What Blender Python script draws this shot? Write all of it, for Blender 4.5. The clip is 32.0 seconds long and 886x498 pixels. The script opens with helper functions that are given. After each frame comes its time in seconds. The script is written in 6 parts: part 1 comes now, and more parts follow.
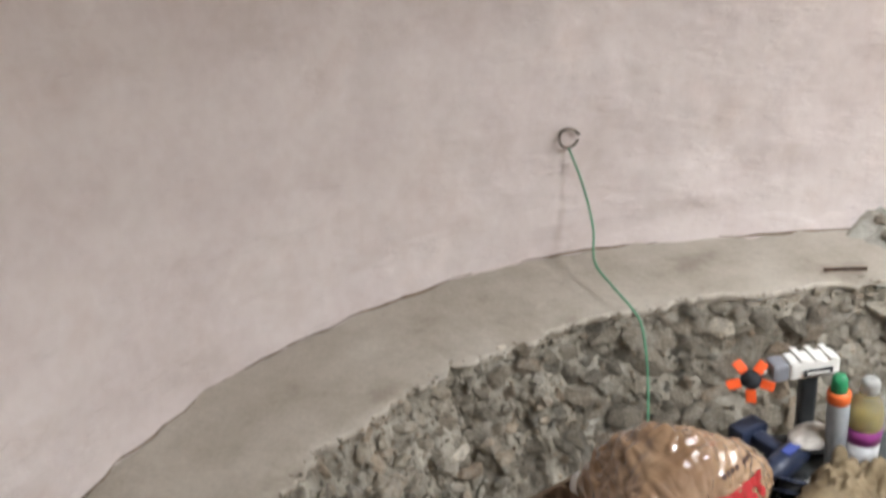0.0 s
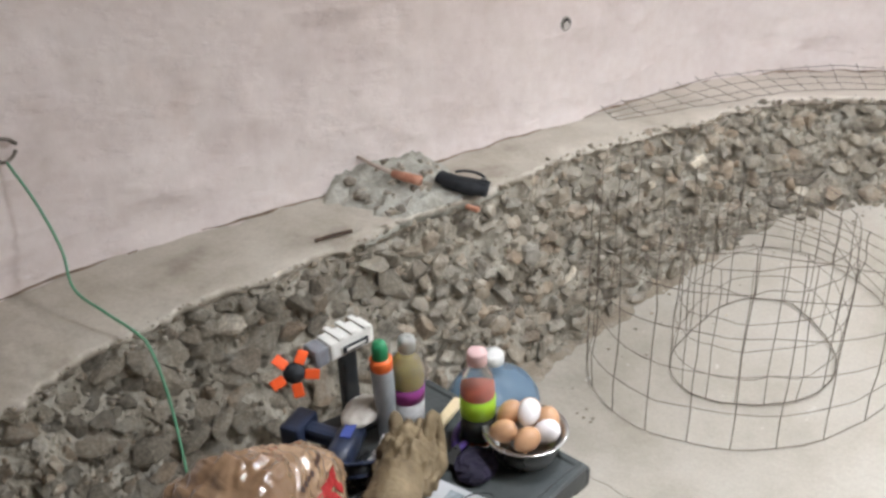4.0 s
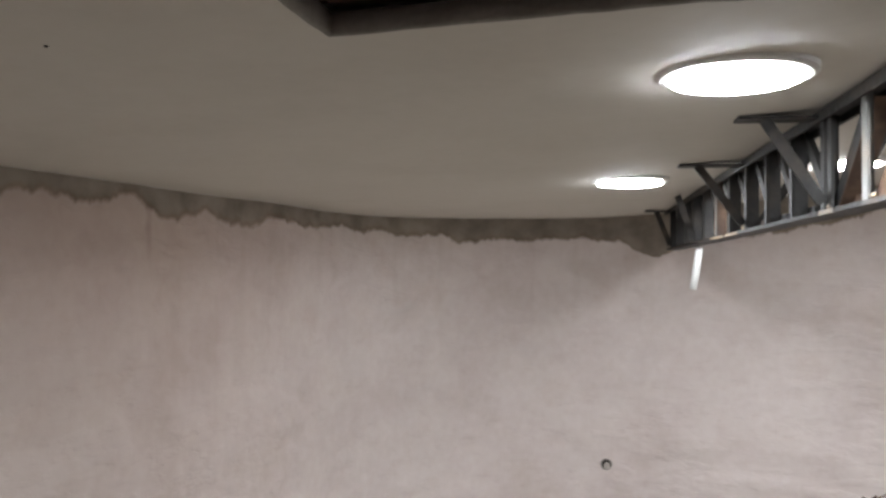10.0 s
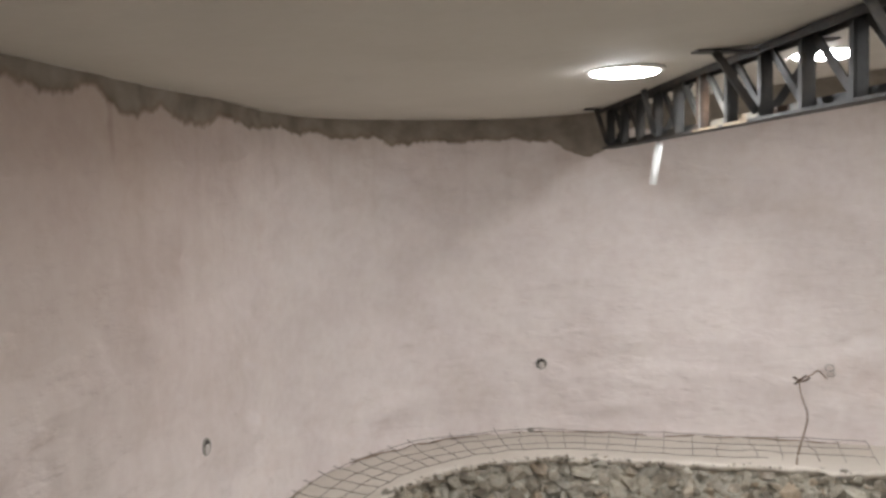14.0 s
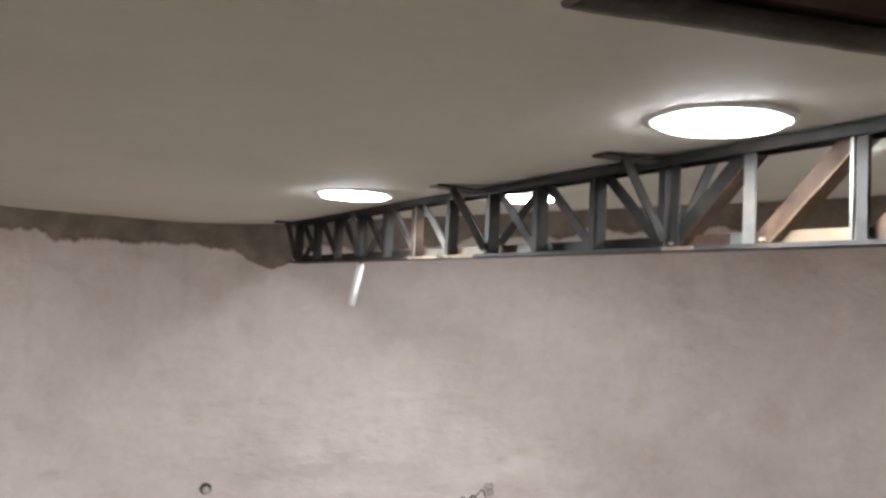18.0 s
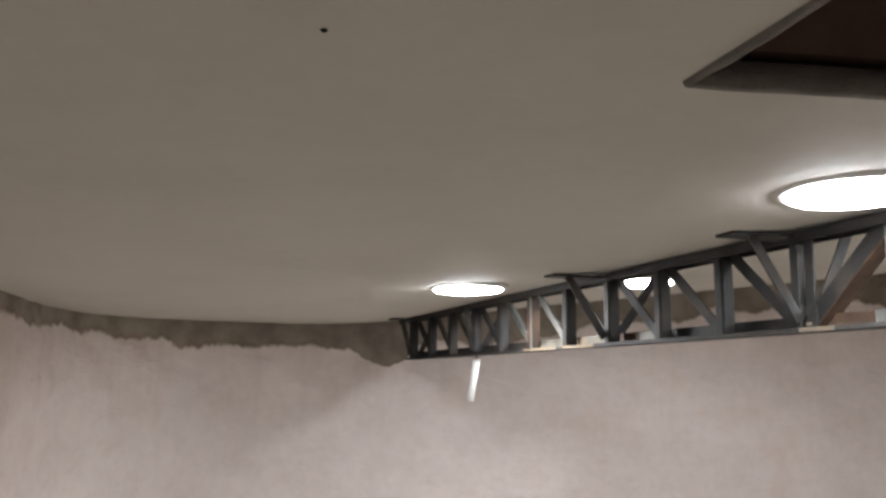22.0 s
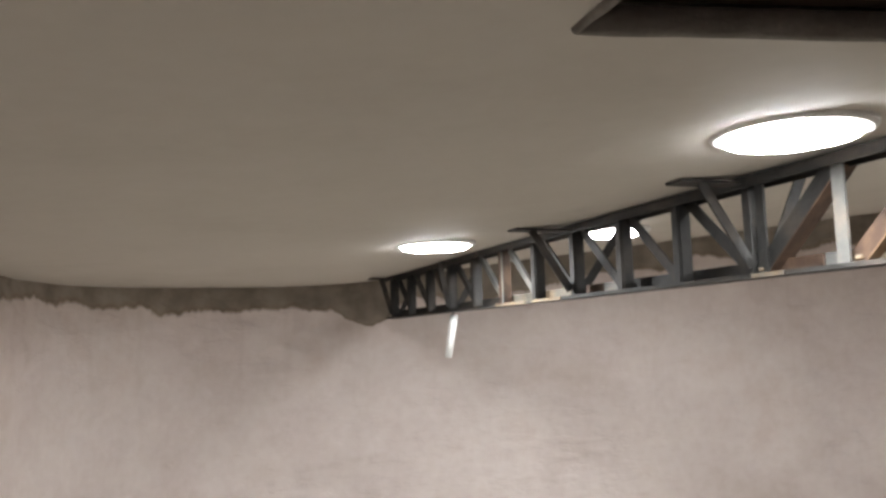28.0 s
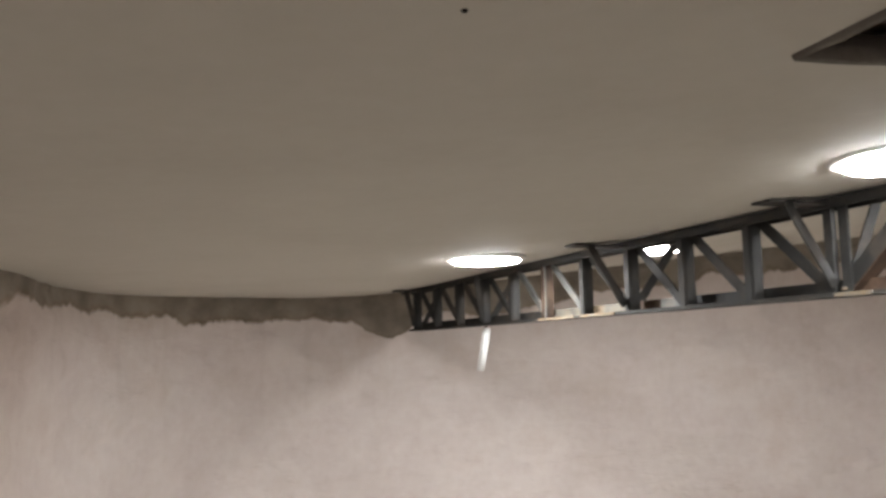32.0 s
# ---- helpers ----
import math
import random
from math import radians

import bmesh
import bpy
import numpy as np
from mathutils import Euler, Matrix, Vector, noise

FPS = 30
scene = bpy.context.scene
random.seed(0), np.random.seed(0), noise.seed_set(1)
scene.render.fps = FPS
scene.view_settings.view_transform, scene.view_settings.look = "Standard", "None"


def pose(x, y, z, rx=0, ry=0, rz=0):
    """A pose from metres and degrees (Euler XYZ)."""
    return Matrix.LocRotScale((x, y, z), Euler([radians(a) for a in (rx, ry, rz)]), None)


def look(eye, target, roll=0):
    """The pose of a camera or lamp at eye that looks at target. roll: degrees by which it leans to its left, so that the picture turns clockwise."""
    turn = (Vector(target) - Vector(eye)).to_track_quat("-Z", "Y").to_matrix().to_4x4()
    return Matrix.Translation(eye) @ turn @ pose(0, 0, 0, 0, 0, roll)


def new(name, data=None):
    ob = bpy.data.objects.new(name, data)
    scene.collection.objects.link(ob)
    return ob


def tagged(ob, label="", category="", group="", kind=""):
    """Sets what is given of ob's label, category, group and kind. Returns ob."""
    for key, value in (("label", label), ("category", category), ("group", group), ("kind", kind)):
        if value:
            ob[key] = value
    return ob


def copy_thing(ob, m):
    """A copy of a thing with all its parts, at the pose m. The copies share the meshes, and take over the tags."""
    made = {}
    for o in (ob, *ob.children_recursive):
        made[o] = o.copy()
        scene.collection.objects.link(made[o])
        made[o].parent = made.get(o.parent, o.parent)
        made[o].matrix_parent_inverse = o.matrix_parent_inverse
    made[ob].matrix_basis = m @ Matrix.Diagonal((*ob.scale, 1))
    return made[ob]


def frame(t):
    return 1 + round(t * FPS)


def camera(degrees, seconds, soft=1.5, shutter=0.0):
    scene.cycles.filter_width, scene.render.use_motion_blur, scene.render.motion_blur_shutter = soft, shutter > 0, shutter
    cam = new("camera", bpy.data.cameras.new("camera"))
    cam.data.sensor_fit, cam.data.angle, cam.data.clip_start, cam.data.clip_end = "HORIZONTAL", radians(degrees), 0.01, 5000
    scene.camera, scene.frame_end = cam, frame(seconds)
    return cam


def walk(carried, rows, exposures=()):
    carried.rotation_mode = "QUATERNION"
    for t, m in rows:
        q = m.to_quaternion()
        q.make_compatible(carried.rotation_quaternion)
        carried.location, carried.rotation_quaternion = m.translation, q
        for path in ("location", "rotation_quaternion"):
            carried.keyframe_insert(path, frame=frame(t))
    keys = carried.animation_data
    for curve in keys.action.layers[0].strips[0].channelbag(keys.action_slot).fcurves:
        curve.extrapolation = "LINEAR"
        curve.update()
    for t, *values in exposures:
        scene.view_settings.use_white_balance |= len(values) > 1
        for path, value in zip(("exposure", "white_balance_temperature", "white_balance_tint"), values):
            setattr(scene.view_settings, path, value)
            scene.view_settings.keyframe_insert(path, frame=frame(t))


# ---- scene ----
cam = camera(53.4, 32.0, soft=2.8, shutter=0.3)

# seconds, place, heading (to the left from +y), pitch, roll
PATH = [
    (0, 1.663, 0.174, 2.022, 99.82, -24.61, -5.80), (0.5, 1.643, 0.150, 1.974, 99.97, -31.70, -4.62), (1, 1.630, 0.142, 1.951, 99.82, -34.58, -3.29),
    (1.5, 1.608, 0.163, 1.940, 95.33, -34.89, -4.69), (2, 1.572, 0.187, 1.940, 87.70, -32.16, -6.90), (2.5, 1.536, 0.174, 1.955, 79.63, -29.79, -6.15),
    (3, 1.525, 0.172, 1.962, 71.28, -29.10, -5.64), (3.5, 1.496, 0.151, 1.953, 65.57, -28.73, -3.62), (5.5, 1.020, 0.029, 1.878, 54.56, -23.35, -3.26),
    (6, 0.861, -0.004, 1.893, 51.81, -23.18, -5.33), (6.5, 0.826, -0.081, 1.865, 46.37, -20.65, -7.54), (7, 0.816, -0.094, 1.876, 43.70, -15.81, -6.65),
    (7.5, 0.802, -0.051, 1.899, 43.54, -8.38, -6.15), (8, 0.756, -0.050, 1.920, 37.46, -3.95, -6.22), (8.5, 0.721, -0.078, 1.920, 31.87, -1.51, -1.37),
    (9, 0.727, -0.091, 1.931, 29.84, 0.96, -0.27), (9.5, 0.728, -0.091, 1.939, 29.04, 2.08, 0.15), (10, 0.731, -0.091, 1.939, 28.92, 2.01, 0.43),
    (10.5, 0.732, -0.087, 1.924, 28.76, 1.04, 0.82), (11, 0.695, -0.102, 1.919, 27.93, 0.30, 0.50), (11.5, 0.661, -0.128, 1.924, 26.80, -0.37, 0.49),
    (12, 0.613, -0.159, 1.915, 26.46, -1.12, -0.37), (12.5, 0.562, -0.174, 1.910, 26.88, -2.33, -2.39), (13, 0.467, -0.164, 1.885, 27.31, 0.37, -0.15),
    (13.5, 0.337, -0.140, 1.892, 25.19, -1.46, -0.89), (14, 0.237, -0.144, 1.893, 17.90, -3.56, -1.21), (14.5, 0.134, -0.180, 1.910, 12.62, -2.00, -2.38),
    (16.5, -0.031, -0.063, 1.927, -0.11, 1.36, 1.13), (17, -0.070, -0.043, 1.937, -5.25, 2.30, 0.32), (17.5, -0.090, -0.054, 1.944, -9.51, 2.65, 0.26),
    (18, -0.082, -0.060, 1.942, -6.85, 3.37, 2.52), (18.5, -0.036, -0.049, 1.947, -1.82, 4.14, 2.09), (19, -0.056, -0.051, 1.949, -5.54, 4.65, -0.44),
    (19.5, -0.079, -0.041, 1.947, -7.55, 4.49, -0.84), (20, -0.070, -0.017, 1.944, -6.75, 4.23, 1.31), (20.5, -0.082, -0.014, 1.944, -4.40, 5.28, 1.59),
    (21, -0.092, -0.017, 1.951, -1.81, 7.21, 1.78), (21.5, -0.093, -0.029, 1.953, -0.14, 9.10, 0.34), (22, -0.096, -0.027, 1.952, 0.39, 9.05, 0.25),
    (22.5, -0.095, -0.025, 1.953, 1.04, 8.86, -0.61), (23, -0.086, -0.025, 1.955, 0.17, 9.34, -1.72), (23.5, -0.079, -0.028, 1.954, -0.45, 9.67, -1.46),
    (24, -0.072, -0.026, 1.959, -0.54, 9.68, -2.32), (24.5, -0.056, -0.020, 1.958, -1.55, 9.43, -3.01), (25, -0.045, -0.023, 1.967, 0.74, 9.82, -2.55),
    (25.5, -0.025, -0.018, 1.965, 2.00, 8.43, -1.30), (26, -0.000, 0.000, 1.958, -0.00, 4.76, -1.69), (26.5, 0.003, 0.003, 1.952, -0.36, 4.69, -2.32),
    (28.5, 0.003, -0.013, 1.957, 0.64, 6.50, -1.85), (29, -0.021, -0.013, 1.957, -0.02, 6.41, -1.24), (29.5, -0.068, -0.007, 1.955, -1.82, 6.45, -1.00),
    (30, -0.110, -0.013, 1.955, -3.38, 6.47, -0.53), (30.5, -0.131, -0.017, 1.952, -4.02, 6.78, -0.02), (31, -0.155, -0.018, 1.952, -4.86, 6.83, -0.19),
    (31.5, -0.176, -0.017, 1.959, -4.45, 7.78, -0.90), (32, -0.224, -0.027, 1.963, -1.43, 6.99, -1.24),
]


def aim(x, y, z, yaw, pitch, roll):
    a, b = radians(yaw), radians(pitch)
    way = Vector((-math.sin(a) * math.cos(b), math.cos(a) * math.cos(b), math.sin(b)))
    eye = Vector((x, y, z))
    return look(eye, eye + way, roll)


walk(cam, [(r[0], aim(*r[1:])) for r in PATH], exposures=[(0, 0.66, 6550, 10), (0.9, 0.98, 6450, 10), (1.4, 1.0, 6450, 10), (2.0, 0.76, 6400, 10), (3.2, 0.46, 6350, 10), (5.5, 0.15, 6650, 10), (6.3, 0.15, 6650, 10), (7.1, 0.23, 6550, 10), (8.1, -0.10, 6600, 10), (9, -0.34, 6500, 10), (12.5, -0.33, 6650, 10), (14, -0.23, 6750, 10), (17, -0.24, 6600, 10), (23, -0.22, 6700, 10), (32, -0.20, 6950, 10)])

# ---- light: no daylight reaches the pit, only the lamps of the ceiling, the last one added out of view ----
world = bpy.data.worlds.new("world")
world.use_nodes = True
world.node_tree.nodes["Background"].inputs[0].default_value = (0.02, 0.02, 0.022, 1)
world.node_tree.nodes["Background"].inputs[1].default_value = 0.3
scene.world = world
LAMP = 178.0


# ---- materials ----
def shade(name, stops, scale=6.0, rough=0.8, metal=0.0, bump=0.0, bump_scale=60.0, fine=0.12, alpha=1.0, transmission=0.0, ior=1.45, spec=0.4, random_mix=0.0, detail=6.0):
    """A material: large blotches through the colour stops, a fine grain over them, and relief."""
    m = bpy.data.materials.new(name)
    m.use_nodes = True
    t = m.node_tree
    n, l = t.nodes, t.links
    b = n["Principled BSDF"]
    co = n.new("ShaderNodeTexCoord")
    big = n.new("ShaderNodeTexNoise")
    big.inputs["Scale"].default_value, big.inputs["Detail"].default_value, big.inputs["Roughness"].default_value = scale, detail, 0.6
    l.new(co.outputs["Object"], big.inputs["Vector"])
    ramp = n.new("ShaderNodeValToRGB")
    while len(ramp.color_ramp.elements) < len(stops):
        ramp.color_ramp.elements.new(0.5)
    for i, c in enumerate(stops):
        e = ramp.color_ramp.elements[i]
        e.position = 0.3 + 0.4 * i / max(1, len(stops) - 1)
        e.color = (*c, 1)
    l.new(big.outputs[0], ramp.inputs[0])
    small = n.new("ShaderNodeTexNoise")
    small.inputs["Scale"].default_value, small.inputs["Detail"].default_value = bump_scale * 2.5, 4
    l.new(co.outputs["Object"], small.inputs["Vector"])
    mix = n.new("ShaderNodeMix")
    mix.data_type, mix.blend_type = "RGBA", "OVERLAY"
    mix.inputs["Factor"].default_value = fine
    l.new(ramp.outputs[0], mix.inputs["A"])
    l.new(small.outputs[0], mix.inputs["B"])
    out = mix.outputs["Result"]
    if random_mix:
        info = n.new("ShaderNodeObjectInfo")
        geo = n.new("ShaderNodeNewGeometry")
        add = n.new("ShaderNodeMath")
        add.operation = "ADD"
        l.new(info.outputs["Random"], add.inputs[0])
        l.new(geo.outputs["Random Per Island"], add.inputs[1])
        fr = n.new("ShaderNodeMath")
        fr.operation = "FRACT"
        l.new(add.outputs[0], fr.inputs[0])
        cr = n.new("ShaderNodeValToRGB")
        cr.color_ramp.interpolation = "LINEAR"
        # random stone tones; the few brightest at the top stand in for glints
        for i, (p, c) in enumerate(((0.0, (0.50, 0.48, 0.45)), (0.35, (0.80, 0.77, 0.72)), (0.6, (1.0, 0.96, 0.9)), (0.8, (0.95, 0.78, 0.64)), (0.9, (0.66, 0.67, 0.68)), (0.965, (1.2, 1.17, 1.12)), (1.0, (2.0, 1.97, 1.9)))):
            if i > 1:
                cr.color_ramp.elements.new(p)
            cr.color_ramp.elements[i].position, cr.color_ramp.elements[i].color = p, (*c, 1)
        l.new(fr.outputs[0], cr.inputs[0])
        mul = n.new("ShaderNodeMix")
        mul.data_type, mul.blend_type = "RGBA", "MULTIPLY"
        mul.inputs["Factor"].default_value = random_mix
        l.new(out, mul.inputs["A"])
        l.new(cr.outputs[0], mul.inputs["B"])
        out = mul.outputs["Result"]
    l.new(out, b.inputs["Base Color"])
    b.inputs["Metallic"].default_value = metal
    b.inputs["Specular IOR Level"].default_value = spec
    rr = n.new("ShaderNodeMapRange")
    rr.inputs["To Min"].default_value, rr.inputs["To Max"].default_value = max(0.02, rough - 0.1), min(1, rough + 0.1)
    l.new(big.outputs[0], rr.inputs["Value"])
    l.new(rr.outputs[0], b.inputs["Roughness"])
    if bump:
        bn = n.new("ShaderNodeTexNoise")
        bn.inputs["Scale"].default_value, bn.inputs["Detail"].default_value = bump_scale, 6
        l.new(co.outputs["Object"], bn.inputs["Vector"])
        bp = n.new("ShaderNodeBump")
        bp.inputs["Strength"].default_value, bp.inputs["Distance"].default_value = 1.0, bump
        l.new(bn.outputs[0], bp.inputs["Height"])
        l.new(bp.outputs[0], b.inputs["Normal"])
    b.inputs["Transmission Weight"].default_value = transmission
    b.inputs["IOR"].default_value = ior
    b.inputs["Alpha"].default_value = alpha
    return m


def plain(name, c, rough=0.5, metal=0.0, spec=0.4, **k):
    d = tuple(x * 0.8 for x in c)
    return shade(name, [d, c], scale=k.pop("scale", 18.0), rough=rough, metal=metal, spec=spec, fine=k.pop("fine", 0.1), **k)


def plaster_material():
    """Pinkish-white rough plaster; a ragged band of bare grey cement runs along the ceiling, with drips and rust streaks."""
    m = shade("pink_plaster", [(0.60, 0.525, 0.485), (0.645, 0.57, 0.54), (0.68, 0.61, 0.575), (0.64, 0.555, 0.515)], scale=2.6, rough=0.85, bump=0.005, bump_scale=11, fine=0.12, spec=0.2)
    t = m.node_tree
    n, l = t.nodes, t.links
    b = n["Principled BSDF"]
    base = b.inputs["Base Color"].links[0].from_socket
    co = n.new("ShaderNodeTexCoord")
    sep = n.new("ShaderNodeSeparateXYZ")
    l.new(co.outputs["Object"], sep.inputs[0])
    edge = n.new("ShaderNodeTexNoise")
    edge.inputs["Scale"].default_value, edge.inputs["Detail"].default_value, edge.inputs["Roughness"].default_value = 3.2, 8, 0.62
    squash = n.new("ShaderNodeMapping")
    squash.inputs["Scale"].default_value = (1, 1, 0.35)
    l.new(co.outputs["Object"], squash.inputs[0])
    l.new(squash.outputs[0], edge.inputs["Vector"])
    a = n.new("ShaderNodeMath")
    a.operation, a.inputs[1].default_value = "MULTIPLY", 0.22
    l.new(edge.outputs[0], a.inputs[0])
    # height below the ceiling, which rises past the truss; the bare patch is deeper at the truss's bearing
    side = n.new("ShaderNodeVectorMath")
    side.operation, side.inputs[1].default_value = "DOT_PRODUCT", (0.932, 0.362, 0)
    l.new(co.outputs["Object"], side.inputs[0])
    lift = n.new("ShaderNodeMapRange")
    lift.inputs["From Min"].default_value, lift.inputs["From Max"].default_value, lift.inputs["To Max"].default_value = 1.134, 3.134, -0.22
    l.new(side.outputs["Value"], lift.inputs["Value"])
    near = n.new("ShaderNodeVectorMath")
    near.operation, near.inputs[1].default_value = "DISTANCE", (-0.37, 3.93, 2.14)
    l.new(co.outputs["Object"], near.inputs[0])
    deep = n.new("ShaderNodeMapRange")
    deep.inputs["From Min"].default_value, deep.inputs["From Max"].default_value, deep.inputs["To Min"].default_value, deep.inputs["To Max"].default_value = 0.05, 0.17, 0.10, 0.0
    l.new(near.outputs["Value"], deep.inputs["Value"])
    s0 = n.new("ShaderNodeMath")
    s0.operation = "ADD"
    l.new(lift.outputs[0], s0.inputs[0])
    l.new(deep.outputs[0], s0.inputs[1])
    s1 = n.new("ShaderNodeMath")
    s1.operation = "ADD"
    l.new(s0.outputs[0], s1.inputs[0])
    l.new(a.outputs[0], s1.inputs[1])
    s = n.new("ShaderNodeMath")
    s.operation = "ADD"
    l.new(sep.outputs["Z"], s.inputs[0])
    l.new(s1.outputs[0], s.inputs[1])
    r = n.new("ShaderNodeMapRange")
    r.inputs["From Min"].default_value, r.inputs["From Max"].default_value = 2.243, 2.258
    l.new(s.outputs[0], r.inputs["Value"])
    grey = n.new("ShaderNodeValToRGB")
    grey.color_ramp.elements[0].position, grey.color_ramp.elements[0].color = 0.3, (0.185, 0.155, 0.125, 1)
    grey.color_ramp.elements[1].position, grey.color_ramp.elements[1].color = 0.7, (0.32, 0.285, 0.24, 1)
    gn = n.new("ShaderNodeTexNoise")
    gn.inputs["Scale"].default_value, gn.inputs["Detail"].default_value = 9, 6
    l.new(co.outputs["Object"], gn.inputs["Vector"])
    l.new(gn.outputs[0], grey.inputs[0])
    # the band's torn lower rim is rust-brown
    torn = n.new("ShaderNodeMapRange")
    torn.inputs["From Min"].default_value, torn.inputs["From Max"].default_value, torn.inputs["To Min"].default_value, torn.inputs["To Max"].default_value = 2.25, 2.275, 0.8, 0.0
    l.new(s.outputs[0], torn.inputs["Value"])
    rim = n.new("ShaderNodeMix")
    rim.data_type, rim.blend_type = "RGBA", "MULTIPLY"
    rim.inputs["B"].default_value = (0.80, 0.66, 0.55, 1)
    l.new(torn.outputs[0], rim.inputs["Factor"])
    l.new(grey.outputs[0], rim.inputs["A"])
    # vertical runs below the band
    runs = n.new("ShaderNodeTexNoise")
    runs.inputs["Scale"].default_value, runs.inputs["Detail"].default_value = 14, 3
    stretch = n.new("ShaderNodeMapping")
    stretch.inputs["Scale"].default_value = (1, 1, 0.06)
    l.new(co.outputs["Object"], stretch.inputs[0])
    l.new(stretch.outputs[0], runs.inputs["Vector"])
    rr = n.new("ShaderNodeMapRange")
    rr.inputs["From Min"].default_value, rr.inputs["From Max"].default_value = 0.55, 0.72
    l.new(runs.outputs[0], rr.inputs["Value"])
    rz = n.new("ShaderNodeMapRange")
    rz.inputs["From Min"].default_value, rz.inputs["From Max"].default_value, rz.inputs["To Max"].default_value = 1.5, 2.15, 0.13
    l.new(sep.outputs["Z"], rz.inputs["Value"])
    rm = n.new("ShaderNodeMath")
    rm.operation = "MULTIPLY"
    l.new(rr.outputs[0], rm.inputs[0])
    l.new(rz.outputs[0], rm.inputs[1])
    m0 = n.new("ShaderNodeMix")
    m0.data_type = "RGBA"
    l.new(rm.outputs[0], m0.inputs["Factor"])
    l.new(base, m0.inputs["A"])
    m0.inputs["B"].default_value = (0.36, 0.28, 0.22, 1)
    # browner plaster below the band on one side, with dimmer light painted in, streaky
    along = n.new("ShaderNodeMapRange")
    along.inputs["From Min"].default_value, along.inputs["From Max"].default_value = 3.1, 1.9
    l.new(sep.outputs["Y"], along.inputs["Value"])
    dim_height = n.new("ShaderNodeMapRange")
    dim_height.inputs["From Min"].default_value, dim_height.inputs["From Max"].default_value = 0.75, 2.0
    streaky = n.new("ShaderNodeMath")
    streaky.operation, streaky.inputs[1].default_value = "MULTIPLY_ADD", 0.28
    l.new(runs.outputs[0], streaky.inputs[0])
    l.new(sep.outputs["Z"], streaky.inputs[2])
    less = n.new("ShaderNodeMath")
    less.operation, less.inputs[1].default_value = "SUBTRACT", 0.13
    l.new(streaky.outputs[0], less.inputs[0])
    l.new(less.outputs[0], dim_height.inputs["Value"])
    dim_side = n.new("ShaderNodeMath")
    dim_side.operation = "MULTIPLY"
    l.new(along.outputs[0], dim_side.inputs[0])
    l.new(dim_height.outputs[0], dim_side.inputs[1])
    past = n.new("ShaderNodeMapRange")
    past.inputs["From Min"].default_value, past.inputs["From Max"].default_value = 0.3, 1.3
    l.new(sep.outputs["Y"], past.inputs["Value"])
    dim_wall = n.new("ShaderNodeMath")
    dim_wall.operation = "MULTIPLY"
    l.new(dim_side.outputs[0], dim_wall.inputs[0])
    l.new(past.outputs[0], dim_wall.inputs[1])
    md = n.new("ShaderNodeMix")
    md.data_type, md.blend_type = "RGBA", "MULTIPLY"
    l.new(dim_wall.outputs[0], md.inputs["Factor"])
    l.new(m0.outputs["Result"], md.inputs["A"])
    md.inputs["B"].default_value = (0.70, 0.64, 0.59, 1)
    # one narrow rust run
    flat = n.new("ShaderNodeCombineXYZ")
    l.new(sep.outputs["X"], flat.inputs[0])
    l.new(sep.outputs["Y"], flat.inputs[1])
    far = n.new("ShaderNodeVectorMath")
    far.operation, far.inputs[1].default_value = "DISTANCE", (-1.235, 1.70, 0)
    l.new(flat.outputs[0], far.inputs[0])
    line = n.new("ShaderNodeMapRange")
    line.inputs["From Min"].default_value, line.inputs["From Max"].default_value, line.inputs["To Min"].default_value, line.inputs["To Max"].default_value = 0.004, 0.022, 0.6, 0.0
    l.new(far.outputs["Value"], line.inputs["Value"])
    tall = n.new("ShaderNodeMapRange")
    tall.inputs["From Min"].default_value, tall.inputs["From Max"].default_value = 1.84, 2.02
    l.new(sep.outputs["Z"], tall.inputs["Value"])
    both = n.new("ShaderNodeMath")
    both.operation = "MULTIPLY"
    l.new(line.outputs[0], both.inputs[0])
    l.new(tall.outputs[0], both.inputs[1])
    mr = n.new("ShaderNodeMix")
    mr.data_type = "RGBA"
    l.new(both.outputs[0], mr.inputs["Factor"])
    l.new(md.outputs["Result"], mr.inputs["A"])
    mr.inputs["B"].default_value = (0.20, 0.12, 0.075, 1)
    m1 = n.new("ShaderNodeMix")
    m1.data_type = "RGBA"
    l.new(r.outputs[0], m1.inputs["Factor"])
    l.new(mr.outputs["Result"], m1.inputs["A"])
    l.new(rim.outputs["Result"], m1.inputs["B"])
    l.new(m1.outputs["Result"], b.inputs["Base Color"])
    # trowel smears: flat lumps and scrapes wider than they are high
    flatten = n.new("ShaderNodeMapping")
    flatten.inputs["Scale"].default_value = (1, 1, 2.3)
    l.new(co.outputs["Object"], flatten.inputs[0])
    smear = n.new("ShaderNodeTexNoise")
    smear.inputs["Scale"].default_value, smear.inputs["Detail"].default_value, smear.inputs["Roughness"].default_value, smear.inputs["Distortion"].default_value = 6.5, 4, 0.55, 0.0
    l.new(flatten.outputs[0], smear.inputs["Vector"])
    cut = n.new("ShaderNodeMapRange")
    cut.inputs["From Min"].default_value, cut.inputs["From Max"].default_value = 0.52, 0.66
    l.new(smear.outputs[0], cut.inputs["Value"])
    raised = n.new("ShaderNodeBump")
    raised.inputs["Strength"].default_value, raised.inputs["Distance"].default_value = 0.45, 0.0055
    l.new(cut.outputs[0], raised.inputs["Height"])
    l.new(b.inputs["Normal"].links[0].from_socket, raised.inputs["Normal"])
    flatter = n.new("ShaderNodeMapping")
    flatter.inputs["Scale"].default_value = (1, 1, 2.9)
    flatter.inputs["Location"].default_value = (3.1, 5.7, 1.3)
    l.new(co.outputs["Object"], flatter.inputs[0])
    chips = n.new("ShaderNodeTexNoise")
